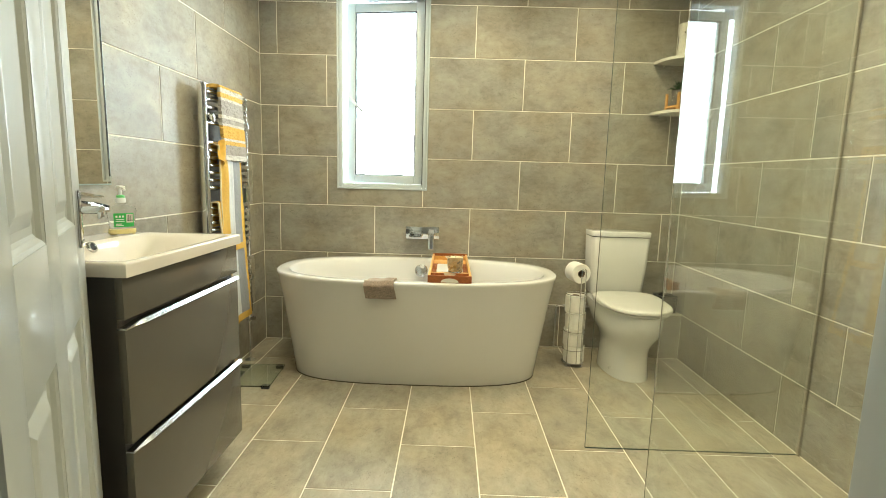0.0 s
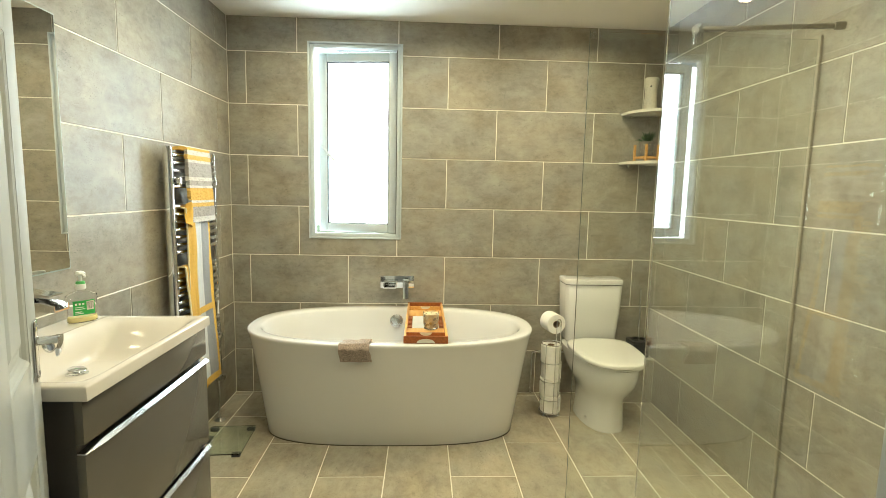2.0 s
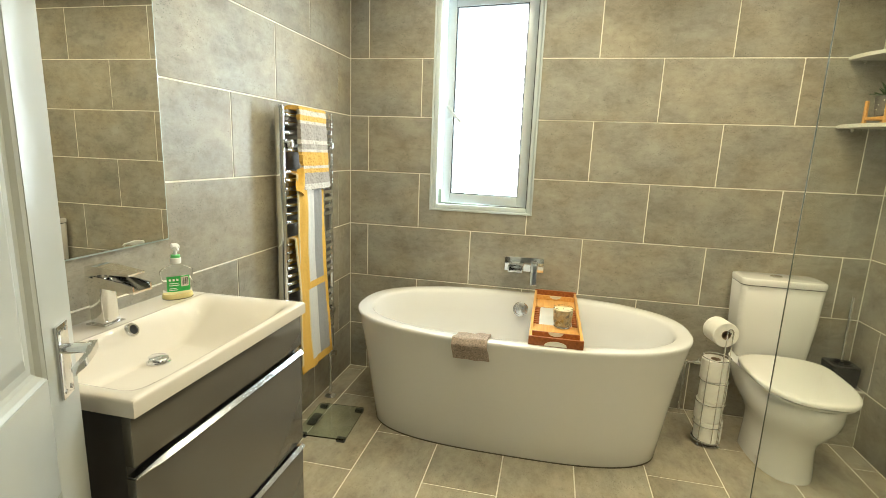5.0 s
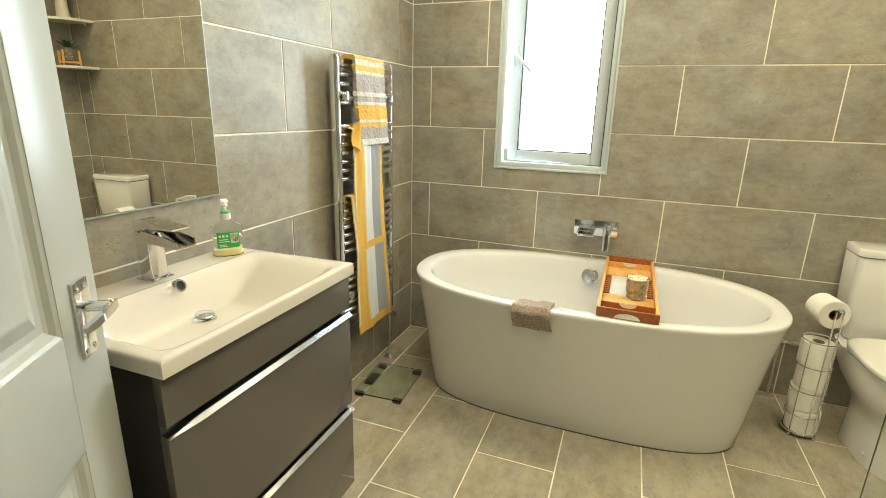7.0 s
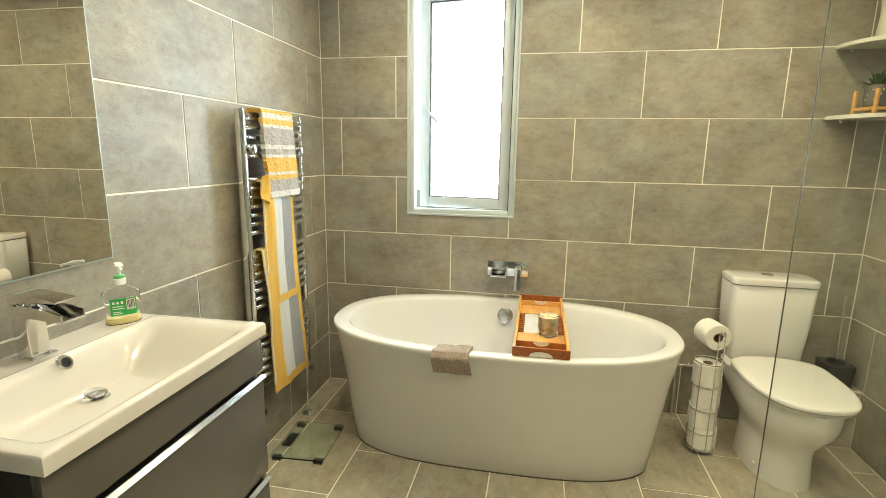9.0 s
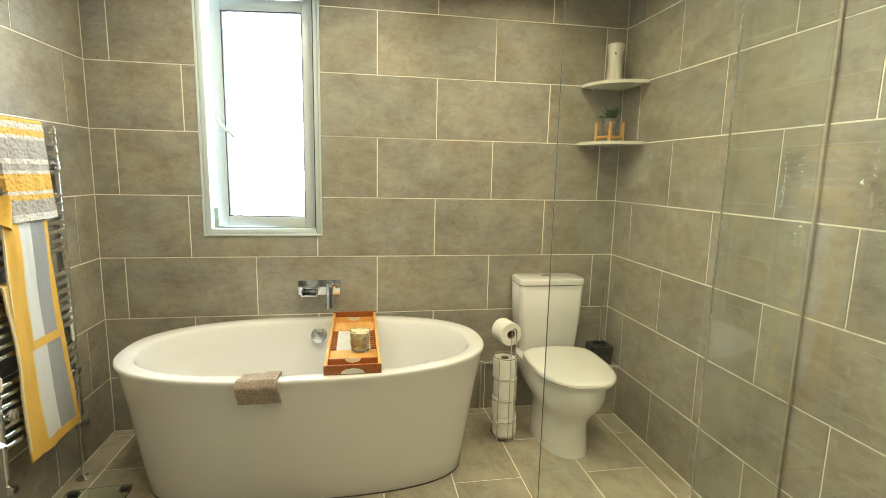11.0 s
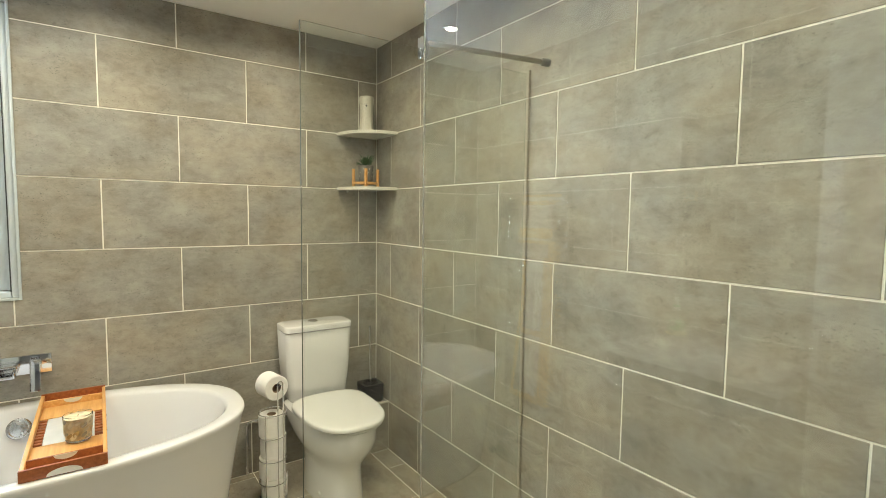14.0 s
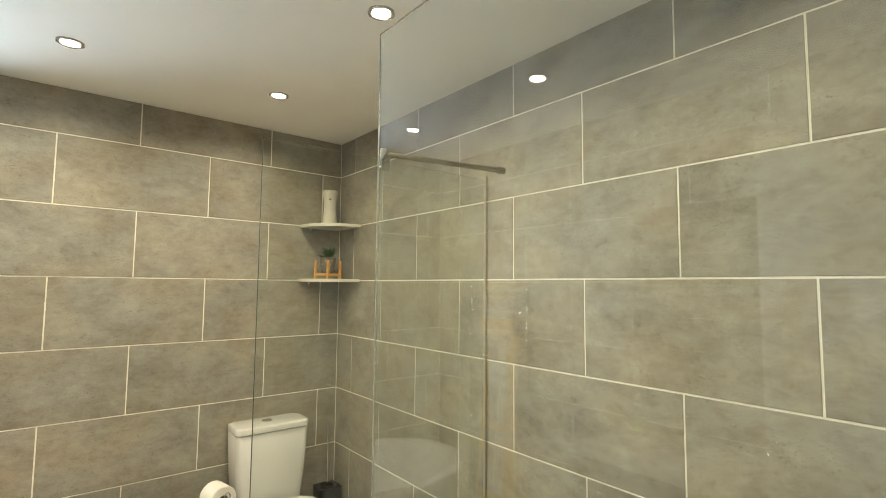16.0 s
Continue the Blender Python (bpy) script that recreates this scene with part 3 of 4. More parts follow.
for x in (TX - TW - 0.0006, TX + TW - 0.0006):
    for y in (2.42, 2.60):
        part("screw", lathe([(0.004, 0), (0.004, 0.0012), (0.001, 0.0012)], 12), BLACK_PLASTIC, tray, "", pose(x, y, TZ + 0.018, 0, 90, 0))

candle = thing("candle", "cream candle in a patterned glass on the bath tray", "candle")
CX, CY, CZ = TX + 0.028, 2.445, TZ + 0.0115
part("glass", lathe([(0.030, CZ), (0.036, CZ + 0.003), (0.040, CZ + 0.04), (0.042, CZ + 0.088), (0.040, CZ + 0.089), (0.038, CZ + 0.04), (0.034, CZ + 0.008), (0.004, CZ + 0.006)], 36, CX, CY), CLEAR_GLASS, candle)
part("wax", lathe([(0.034, CZ + 0.009), (0.0378, CZ + 0.03), (0.0398, CZ + 0.082), (0.001, CZ + 0.080)], 36, CX, CY), WAX, candle)
rng = random.Random(4)
for i in range(46):
    a, z0, h = rng.uniform(0, 6.28), CZ + rng.uniform(0.008, 0.064), rng.uniform(0.012, 0.026)
    def leaf(u, v, a=a, z0=z0, h=h):
        aa, zz = a + (u - 0.5) * 0.42 * math.sin(math.pi * (0.08 + 0.84 * v)), z0 + v * h
        r = 0.0405 + (zz - CZ - 0.04) * 0.04
        return (CX + r * math.cos(aa + v * 0.25), CY + r * math.sin(aa + v * 0.25), zz)
    part("printed_leaf", sheet(leaf, 4, 4, 0.0004), rng.choice((PRINT, PRINT_PALE, PRINT_GREY)), candle)
part("wick", tube([(CX, CY, CZ + 0.079), (CX + 0.001, CY, CZ + 0.087)], 0.001, 6), BLACK_PLASTIC, candle)


# face cloth over the rim
def cloth_at(u, v):
    x = -0.522 + 0.142 * u + 0.006 * math.sin(5 * v + 2)
    s = v * 0.225
    pts = [(0.0, 2.262, RIM + 0.006), (0.115, 2.190, RIM + 0.010), (0.14, 2.171, RIM - 0.012), (0.225, 2.186, RIM - 0.078)]
    for (s0, y0, z0), (s1, y1, z1) in zip(pts, pts[1:]):
        if s <= s1 + 1e-9:
            f = (s - s0) / (s1 - s0)
            y, z = y0 + f * (y1 - y0), z0 + f * (z1 - z0)
            break
    w = noise.noise(Vector((u * 5, v * 4, 1.7)))
    return (x + 0.012 * (v - 0.5) * (u - 0.3), y - 0.004 - 0.006 * abs(w), z + 0.004 * w + 0.018 * u * (1 - v) * 0.4)


face_cloth = part("face_cloth", sheet(cloth_at, 26, 36, 0.011), CLOTH, None, "", smooth=80)
tagged(face_cloth, "taupe terry face cloth draped over the bath rim", "towel")


# ---- toilet ----
toilet = thing("toilet", "white close-coupled toilet with closed lid", "toilet", Matrix.Diagonal((1, 1, 0.964, 1)))
TCX = 0.907


def d_ring(z, front, back, hw, k=48, n=2.3):
    ring = []
    mid = back - hw * 0.9 if back - hw * 0.9 > front + 0.08 else (front + back) / 2
    for i in range(k):
        t = 2 * math.pi * i / k
        c, s = math.cos(t), math.sin(t)
        x = TCX + hw * math.copysign(abs(c) ** (2 / n), c)
        y = mid + ((back - mid) * abs(s) ** 0.45 if s > 0 else -(mid - front) * abs(s) ** (2 / n))
        ring.append((x, y, z))
    return ring


part("pan", loft([d_ring(*p) for p in ((0.0, 2.450, 2.80, 0.125), (0.02, 2.448, 2.80, 0.124), (0.10, 2.452, 2.80, 0.116), (0.16, 2.448, 2.80, 0.114), (0.20, 2.432, 2.80, 0.121), (0.245, 2.394, 2.82, 0.143), (0.295, 2.357, 2.86, 0.167), (0.34, 2.340, 2.90, 0.176), (0.385, 2.335, 2.95, 0.180), (0.402, 2.338, 2.95, 0.178), (0.405, 2.36, 2.94, 0.165))]), CERAMIC, toilet, smooth=50)
part("seat", loft([d_ring(z, f, 2.795, hw, n=2.6) for z, f, hw in ((0.4055, 2.340, 0.174), (0.408, 2.332, 0.181), (0.416, 2.332, 0.181), (0.4195, 2.340, 0.174))]), SEAT_WHITE, toilet, smooth=50)
part("lid", loft([d_ring(z, f, 2.80, hw, n=2.6) for z, f, hw in ((0.4240, 2.328, 0.180), (0.4255, 2.320, 0.188), (0.4375, 2.319, 0.189), (0.4425, 2.323, 0.186), (0.445, 2.333, 0.178), (0.4462, 2.37, 0.15), (0.4465, 2.5, 0.06))]), SEAT_WHITE, toilet, smooth=50)
for x in (TCX - 0.075, TCX + 0.075):
    part("hinge", tube([(x - 0.018, 2.808, 0.428), (x + 0.018, 2.808, 0.428)], 0.011, 12), SEAT_WHITE, toilet)
part("cistern", loft([rounded(TCX, 2.906 + dy, hx - 0.010, hy, 0.03, z) for z, hx, hy, dy in ((0.400, 0.150, 0.074, 0.008), (0.42, 0.166, 0.080, 0.006), (0.60, 0.180, 0.084, 0.002), (0.776, 0.188, 0.086, 0), (0.779, 0.185, 0.083, 0))]), CERAMIC, toilet, smooth=50)
# dark ring paints the shade of the narrow gap below the lid
part("lid_gap", loft([rounded(TCX, 2.906, 0.174, 0.079, 0.028, z) for z in (0.7785, 0.7835)]), GASKET_AND_SHADE, toilet, "dark ring painted as the shade under the cistern lid")
part("cistern_lid", loft([rounded(TCX, 2.904, hx - 0.011, hy, 0.032, z - 0.007) for z, hx, hy in ((0.790, 0.186, 0.086), (0.7915, 0.190, 0.089), (0.815, 0.191, 0.090), (0.821, 0.188, 0.087), (0.823, 0.178, 0.078))]), CERAMIC, toilet, smooth=50)
part("flush_button", lathe([(0.026, 0.814), (0.026, 0.820), (0.023, 0.822), (0.001, 0.822)], 28, TCX - 0.01, 2.905), CHROME, toilet, "round chrome flush button")
part("button_split", box(TCX - 0.011, TCX - 0.009, 2.882, 2.928, 0.8215, 0.8225), BLACK_PLASTIC, toilet)
for y in (2.55, 2.66):
    part("fixing_cap", lathe([(0.010, 0), (0.010, 0.006), (0.006, 0.009), (0.001, 0.009)], 14), SEAT_WHITE, toilet, "", pose(TCX - 0.112, y, 0.05, 0, -90, 0))

# water pipe and valve between bath and toilet
pipe = thing("water_pipe", "chrome water pipe with a valve beside the toilet", "pipe")
part("pipe", tube([(0.575, 2.985, 0.0), (0.575, 2.985, 0.262), (0.58, 2.985, 0.277), (0.60, 2.985, 0.281), (0.80, 2.985, 0.281)], 0.0075, 10), CHROME, pipe)
part("valve", tube([(0.615, 2.985, 0.281), (0.655, 2.985, 0.281)], 0.012, 12), CHROME, pipe)
part("valve_lever", tube([(0.635, 2.985, 0.291), (0.635, 2.975, 0.311)], 0.004, 8), CHROME, pipe)

# toilet-roll stand
SX, SY = 0.624, 2.695
stand = thing("toilet_roll_stand", "chrome wire toilet-roll stand filled with rolls", "toilet roll stand")
part("base_ring", tube([(SX + 0.062 * math.cos(a), SY + 0.062 * math.sin(a), 0.022) for a in [i * math.pi / 16 for i in range(32)]], 0.0035, 8, True), CHROME, stand)
for a in (45, 135, 225, 315):
    c, s = math.cos(radians(a)), math.sin(radians(a))
    part("wire", tube([(SX + 0.061 * c, SY + 0.061 * s, 0.006), (SX + 0.061 * c, SY + 0.061 * s, 0.43)], 0.0024, 8), CHROME, stand)
    part("foot", lathe([(0.004, 0), (0.008, 0.002), (0.008, 0.008), (0.003, 0.014)], 12, SX + 0.061 * c, SY + 0.061 * s), CHROME, stand)
for z in (0.10, 0.21, 0.32, 0.43):
    part("hoop", tube([(SX + 0.061 * math.cos(a), SY + 0.061 * math.sin(a), z) for a in [i * math.pi / 16 for i in range(32)]], 0.0024, 8, True), CHROME, stand)
part("base_plate", lathe([(0.060, 0.018), (0.060, 0.021), (0.001, 0.021)], 28, SX, SY), BLACK_PLASTIC, stand)
for dx in (-0.012, 0.012):
    part("post", tube([(SX + 0.02 + dx, SY - 0.059, 0.02), (SX + 0.02 + dx, SY - 0.059, 0.575)], 0.003, 8), CHROME, stand)
part("roll_arm", tube([(SX + 0.008, SY - 0.059, 0.575), (SX + 0.015, SY - 0.059, 0.587), (SX + 0.025, SY - 0.059, 0.587), (SX + 0.032, SY - 0.059, 0.575)] , 0.003, 8), CHROME, stand)
part("roll_arm", tube([(SX + 0.02, SY - 0.066, 0.570), (SX + 0.005, SY - 0.03, 0.560), (SX - 0.012, SY + 0.055, 0.562), (SX - 0.012, SY + 0.06, 0.575)], 0.0035, 8), CHROME, stand)


def roll(m, label, group, r=0.0575, h=0.098, loose=0.0):
    ob = thing("toilet_roll", label, "toilet roll", m, group)
    rings = [(0.021, 0.002), (r - 0.003, 0.0), (r, 0.003), (r, h - 0.003), (r - 0.003, h), (0.021, h - 0.002), (0.021, 0.002)]
    part("paper", lathe(rings, 36, caps=False), PAPER, ob)
    part("core", lathe([(0.0195, 0.001), (0.0208, 0.001), (0.0208, h - 0.001), (0.0195, h - 0.001), (0.0195, 0.001)], 24, caps=False), CARD, ob)
    if loose:
        part("loose_sheet", sheet(lambda u, v: ((r + 0.0015 + 0.012 * v * v) * math.cos(-0.6 + 0.9 * v), (r + 0.0015 + 0.012 * v * v) * math.sin(-0.6 + 0.9 * v), 0.004 + (h - 0.008) * u), 4, 10, 0.0006), PAPER, ob)
    return ob


for i in range(4):
    roll(pose(SX + (0.004, -0.003, 0.002, -0.004)[i], SY + (0, 0.003, -0.002, 0)[i], 0.0225 + 0.1005 * i, 0, 0, 35 * i), "white toilet paper roll stacked in a wire stand", "rolls in the stand", loose=0.5 if i == 0 else 0)
top_roll = roll(pose(SX + 0.006, SY - 0.055, 0.557, -90, 0, 12), "white toilet paper roll hung on the stand's arm", "", r=0.057)

# toilet brush
LEDGE = 0.288
BX, BY = 1.238, 2.912
brush = thing("toilet_brush", "charcoal toilet brush pot with a chrome handle on the tiled ledge", "toilet brush")
part("pot", loft([rounded(BX, BY, h, h, r, z, 5) for h, r, z in ((0.052, 0.012, LEDGE + 0.001), (0.056, 0.014, LEDGE + 0.006), (0.061, 0.018, LEDGE + 0.098), (0.060, 0.018, LEDGE + 0.102), (0.046, 0.042, LEDGE + 0.1025), (0.043, 0.041, LEDGE + 0.09), (0.040, 0.038, LEDGE + 0.03))], True, True), BLACK_PLASTIC, brush, smooth=40)
part("rim", tube([(BX + 0.041 * math.cos(a), BY + 0.041 * math.sin(a), LEDGE + 0.104) for a in [i * math.pi / 16 for i in range(32)]], 0.006, 8, True), BLACK_PLASTIC, brush, "raised round rim")
part("bristle_head", lathe([(0.030, LEDGE + 0.032), (0.032, LEDGE + 0.08), (0.012, LEDGE + 0.094), (0.008, LEDGE + 0.105)], 20, BX, BY), BLACK_PLASTIC, brush)
part("handle", tube([(BX, BY, LEDGE + 0.10), (BX + 0.002, BY + 0.012, 0.715)], 0.0068, 12), CHROME, brush, "thin chrome handle")


# ---- vanity ----
VY0, VY1, VX = 1.004, 1.626, -0.889
VZ = 0.108
vanity = thing("vanity_unit", "gloss grey wall-hung vanity unit with two drawers", "cabinet")
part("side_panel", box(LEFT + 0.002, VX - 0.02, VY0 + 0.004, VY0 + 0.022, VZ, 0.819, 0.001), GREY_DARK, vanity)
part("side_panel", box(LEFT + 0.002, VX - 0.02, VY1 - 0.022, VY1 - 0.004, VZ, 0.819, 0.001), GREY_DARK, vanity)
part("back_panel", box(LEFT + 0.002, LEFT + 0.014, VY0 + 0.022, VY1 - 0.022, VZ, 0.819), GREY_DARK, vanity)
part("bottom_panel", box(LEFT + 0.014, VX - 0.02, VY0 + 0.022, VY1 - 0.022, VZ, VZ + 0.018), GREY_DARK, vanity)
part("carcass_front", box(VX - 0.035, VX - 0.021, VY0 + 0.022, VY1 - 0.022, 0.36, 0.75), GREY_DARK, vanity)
part("fascia", box(VX - 0.020, VX, VY0 + 0.002, VY1 - 0.002, 0.718, 0.819, 0.002), GREY_GLOSS, vanity)
for z0, z1 in ((0.404, 0.692), (VZ, 0.378)):
    drawer = part("drawer", box(VX - 0.020, VX, VY0 + 0.002, VY1 - 0.002, z0, z1, 0.002), GREY_GLOSS, vanity, "gloss grey drawer front")
    # a bright slanted finger pull along the drawer's top edge, tapered at one end
    rings = []
    for y, k in ((VY0 + 0.003, 0.12), (VY0 + 0.030, 0.25), (VY0 + 0.060, 0.8), (VY0 + 0.075, 1.0), (VY1 - 0.003, 1.0)):
        rings.append([(VX - 0.019, y, z1 + 0.0005), (VX + 0.001 + 0.007 * k, y, z1 + 0.0005), (VX + 0.0015 + 0.008 * k, y, z1 + 0.003), (VX - 0.003 + 0.002 * k, y, z1 + 0.004 + 0.007 * k), (VX - 0.019, y, z1 + 0.0045 + 0.007 * k)])
    part("drawer_handle", loft(rings), PULL, drawer, "long satin aluminium edge handle", smooth=20)

basin = thing("basin", "warm white rectangular ceramic basin on the vanity unit", "basin")
BX0, BX1, BZ = LEFT + 0.002, VX + 0.014, 0.856


def smooth01(t):
    t = max(0.0, min(1.0, t))
    return t * t * (3 - 2 * t)


def basin_top(u, v):
    x, y = BX0 + u * (BX1 - BX0), VY0 - 0.002 + v * (VY1 - VY0 + 0.004)
    # distance inside the bowl from its front, back and ends
    f = smooth01((BX1 - x - 0.018) / 0.045)
    b = smooth01((x - BX0 - 0.108) / 0.070)
    e0, e1 = smooth01((y - VY0 - 0.018) / 0.11), smooth01((VY1 - y - 0.018) / 0.20)
    depth = 0.092 * f * b * min(1, e0 * e1 * 1.02)
    edge = min(x - BX0 + 0.02, BX1 - x, y - VY0 + 0.002, VY1 + 0.002 - y)
    lip = 0.0 if edge > 0.008 else -0.008 * (1 - math.sqrt(max(0, 1 - (1 - edge / 0.008) ** 2)))
    return Vector((x, y, BZ - depth + lip - 0.003 * smooth01((BX1 - x) / 0.3) * (1 if depth == 0 else 0)))


def even_edges(n):
    inner = [0.006 + 0.988 * i / (n - 4) for i in range(n - 3)]
    return [0, 0.0015, 0.0035] + inner[0:] + [0.9965, 0.9985, 1]


def basin_mesh():
    bm = bmesh.new()
    us, vs = even_edges(64), even_edges(84)
    g = [[bm.verts.new(basin_top(u, v)) for v in vs] for u in us]
    for i in range(len(us) - 1):
        for j in range(len(vs) - 1):
            bm.faces.new((g[i][j], g[i + 1][j], g[i + 1][j + 1], g[i][j + 1]))
    rim = [g[i][0] for i in range(len(us))] + [g[-1][j] for j in range(1, len(vs))] + [g[i][-1] for i in range(len(us) - 2, -1, -1)] + [g[0][j] for j in range(len(vs) - 2, 0, -1)]
    low = [bm.verts.new((r.co.x, r.co.y, 0.8215)) for r in rim]
    k = len(rim)
    for i in range(k):
        bm.faces.new((rim[i], low[i], low[(i + 1) % k], rim[(i + 1) % k]))
    return bm


part("bowl", basin_mesh(), BASIN_WHITE, basin, smooth=45)
MIDY = (VY0 + VY1) / 2
WASTE = basin_top((-1.112 - BX0) / (BX1 - BX0), 0.5)
part("waste", lathe([(0.021, -0.004), (0.0235, 0.002), (0.0215, 0.0035), (0.001, 0.0045)], 32), CHROME, basin, "chrome pop-up waste", pose(WASTE.x, WASTE.y, WASTE.z + 0.012, 0, 6, 0))
part("waste_ring", lathe([(0.028, -0.004), (0.028, 0.003), (0.023, 0.004), (0.022, 0.002)], 32, WASTE.x, WASTE.y, bm=None), CHROME, basin, "", pose(0, 0, WASTE.z))
OV = basin_top(0.290, 0.5)
ov_m = pose(OV.x + 0.001, OV.y, OV.z + 0.001, 0, 66, 0)
part("overflow_ring", lathe([(0.0105, 0.002), (0.0115, 0.006), (0.0155, 0.006), (0.0180, 0.002), (0.0180, -0.008)], 28, caps=False), CHROME, basin, "chrome overflow ring", ov_m)
# black disc stands in for the shade inside the overflow opening
part("overflow_hole", lathe([(0.0112, -0.003), (0.0112, 0.0028), (0.001, 0.0028)], 20), BLACK_PLASTIC, basin, "", ov_m)

faucet = thing("basin_tap", "square chrome waterfall mixer tap on the basin", "tap")
FX, FY, FZ = LEFT + 0.060, MIDY - 0.006, BZ - 0.003
part("foot", box(FX - 0.030, FX + 0.030, FY - 0.030, FY + 0.030, FZ, FZ + 0.006, 0.002), CHROME, faucet)
part("column", loft([rounded(FX + dx, FY, hx, hy, 0.004, FZ + z, 3) for z, dx, hx, hy in ((0.006, 0, 0.021, 0.023), (0.06, -0.002, 0.020, 0.023), (0.118, -0.004, 0.021, 0.023))]), CHROME, faucet)
part("spout", loft([[(x, FY - w, z0), (x, FY + w, z0), (x, FY + w, z1), (x, FY - w, z1)] for x, w, z0, z1 in ((FX - 0.025, 0.023, FZ + 0.100, FZ + 0.125), (FX + 0.03, 0.024, FZ + 0.098, FZ + 0.118), (FX + 0.085, 0.027, FZ + 0.096, FZ + 0.103), (FX + 0.118, 0.028, FZ + 0.094, FZ + 0.099))]), CHROME, faucet, "open waterfall spout")
for s in (-1, 1):
    part("spout_lip", loft([[(x, FY + s * w - 0.002, z0), (x, FY + s * w + 0.002, z0), (x, FY + s * w + 0.002, z1), (x, FY + s * w - 0.002, z1)] for x, w, z0, z1 in ((FX + 0.0, 0.0225, FZ + 0.118, FZ + 0.128), (FX + 0.085, 0.0255, FZ + 0.099, FZ + 0.119), (FX + 0.117, 0.0265, FZ + 0.096, FZ + 0.112))]), CHROME, faucet)
part("lever", loft([[(x, FY - w, z0), (x, FY + w, z0), (x, FY + w, z1), (x, FY - w, z1)] for x, w, z0, z1 in ((FX - 0.025, 0.023, FZ + 0.1275, FZ + 0.150), (FX - 0.004, 0.024, FZ + 0.1285, FZ + 0.1525), (FX + 0.030, 0.025, FZ + 0.135, FZ + 0.150), (FX + 0.104, 0.025, FZ + 0.136, FZ + 0.140))]), CHROME, faucet, "flat wedge-shaped chrome lever")
part("lever_neck", lathe([(0.014, 0.118), (0.014, 0.130)], 20, FX - 0.004, FY), CHROME, faucet, "", pose(0, 0, FZ))

# soap bottle
SXX, SYY, SZ = LEFT + 0.072, 1.542, BZ - 0.002
soap = thing("soap_dispenser", "clear pump soap bottle with green label on the basin", "soap bottle", pose(SXX, SYY, SZ, 0, 0, -38))


def soap_ring(z, hx, hy, n=2.6, inset=0.0):
    return oval(0, 0, hx - inset, hy - inset, z, n, 32)


shape = [(0.0, 0.019, 0.038), (0.004, 0.021, 0.042), (0.012, 0.021, 0.0415), (0.022, 0.0213, 0.038), (0.040, 0.0215, 0.0385), (0.060, 0.021, 0.041), (0.076, 0.019, 0.044), (0.087, 0.017, 0.043), (0.095, 0.015, 0.032), (0.101, 0.012, 0.015), (0.108, 0.011, 0.0115)]
part("bottle", loft([soap_ring(*s) for s in shape]), BOTTLE, soap, smooth=60).visible_shadow = False
part("liquid", loft([soap_ring(z, hx, hy, inset=0.002) for z, hx, hy in ((0.002, 0.019, 0.037), (0.006, 0.021, 0.041), (0.012, 0.021, 0.041), (0.017, 0.0212, 0.0395))]), SOAP_LIQUID, soap, smooth=60)


def label_at(y0, y1, z0, z1, push):
    def fn(u, v):
        y = y0 + (y1 - y0) * u
        z = z0 + (z1 - z0) * v
        hx, hy = 0.0217, 0.0405
        return (hx * (1 - min(0.98, abs(y) / hy) ** 2.6) ** (1 / 2.6) + push, y, z)
    return fn


part("label", sheet(label_at(-0.030, 0.030, 0.026, 0.072, 0.0006), 14, 4, 0.0004), SOAP_GREEN, soap, "bright green label")
part("label_panel", sheet(label_at(0.006, 0.027, 0.040, 0.069, 0.0013), 6, 3, 0.0003), SHELF_WHITE, soap, "pale barcode panel")
for i in range(6):
    part("barcode_bar", sheet(label_at(0.0085 + 0.0030 * i, 0.0085 + 0.0030 * i + (0.0016 if i % 2 else 0.0010), 0.045, 0.066, 0.0018), 1, 2, 0.0002), BLACK_PLASTIC, soap)
for i in range(3):
    part("label_icon", sheet(label_at(-0.025 + 0.0095 * i, -0.0195 + 0.0095 * i, 0.058, 0.0645, 0.0013), 2, 2, 0.0002), WHITE_PLASTIC, soap)
for z, w in ((0.050, 0.024), (0.044, 0.027), (0.035, 0.018), (0.030, 0.022)):
    part("label_line", sheet(label_at(-0.025, -0.025 + w, z, z + 0.0022, 0.0013), 4, 1, 0.0002), WHITE_PLASTIC, soap)
part("collar", lathe([(0.0125, 0.106), (0.0145, 0.108), (0.0145, 0.122), (0.0125, 0.1235)], 24), WHITE_PLASTIC, soap, "white screw collar")
part("collar_ring", lathe([(0.0125, 0.1232), (0.0125, 0.130), (0.0105, 0.132), (0.006, 0.1325)], 24), material("green_cap", (0.12, 0.52, 0.16), 0.35, vary=0.03), soap, "green collar ring")
part("pump_stem", lathe([(0.0055, 0.131), (0.005, 0.150)], 14), WHITE_PLASTIC, soap)
part("pump_head", loft([rounded(dx, 0, hx, hy, 0.005, z, 4) for z, dx, hx, hy in ((0.149, 0.0, 0.010, 0.009), (0.153, 0.004, 0.016, 0.0095), (0.160, 0.006, 0.020, 0.0095), (0.164, 0.002, 0.014, 0.008))]), WHITE_PLASTIC, soap)
part("nozzle", tube([(0.02, 0, 0.157), (0.036, 0, 0.155), (0.040, 0, 0.150)], 0.0038, 10), WHITE_PLASTIC, soap)

mirror = thing("mirror", "frameless rectangular mirror on the tiled wall", "mirror")
part("mirror_back", box(LEFT + 0.001, LEFT + 0.009, 1.0, 1.594, 1.018, 1.822, 0.0008), MIRROR_EDGE, mirror)
part("mirror_face", box(LEFT + 0.0095, LEFT + 0.011, 1.005, 1.589, 1.023, 1.817), MIRROR, mirror)

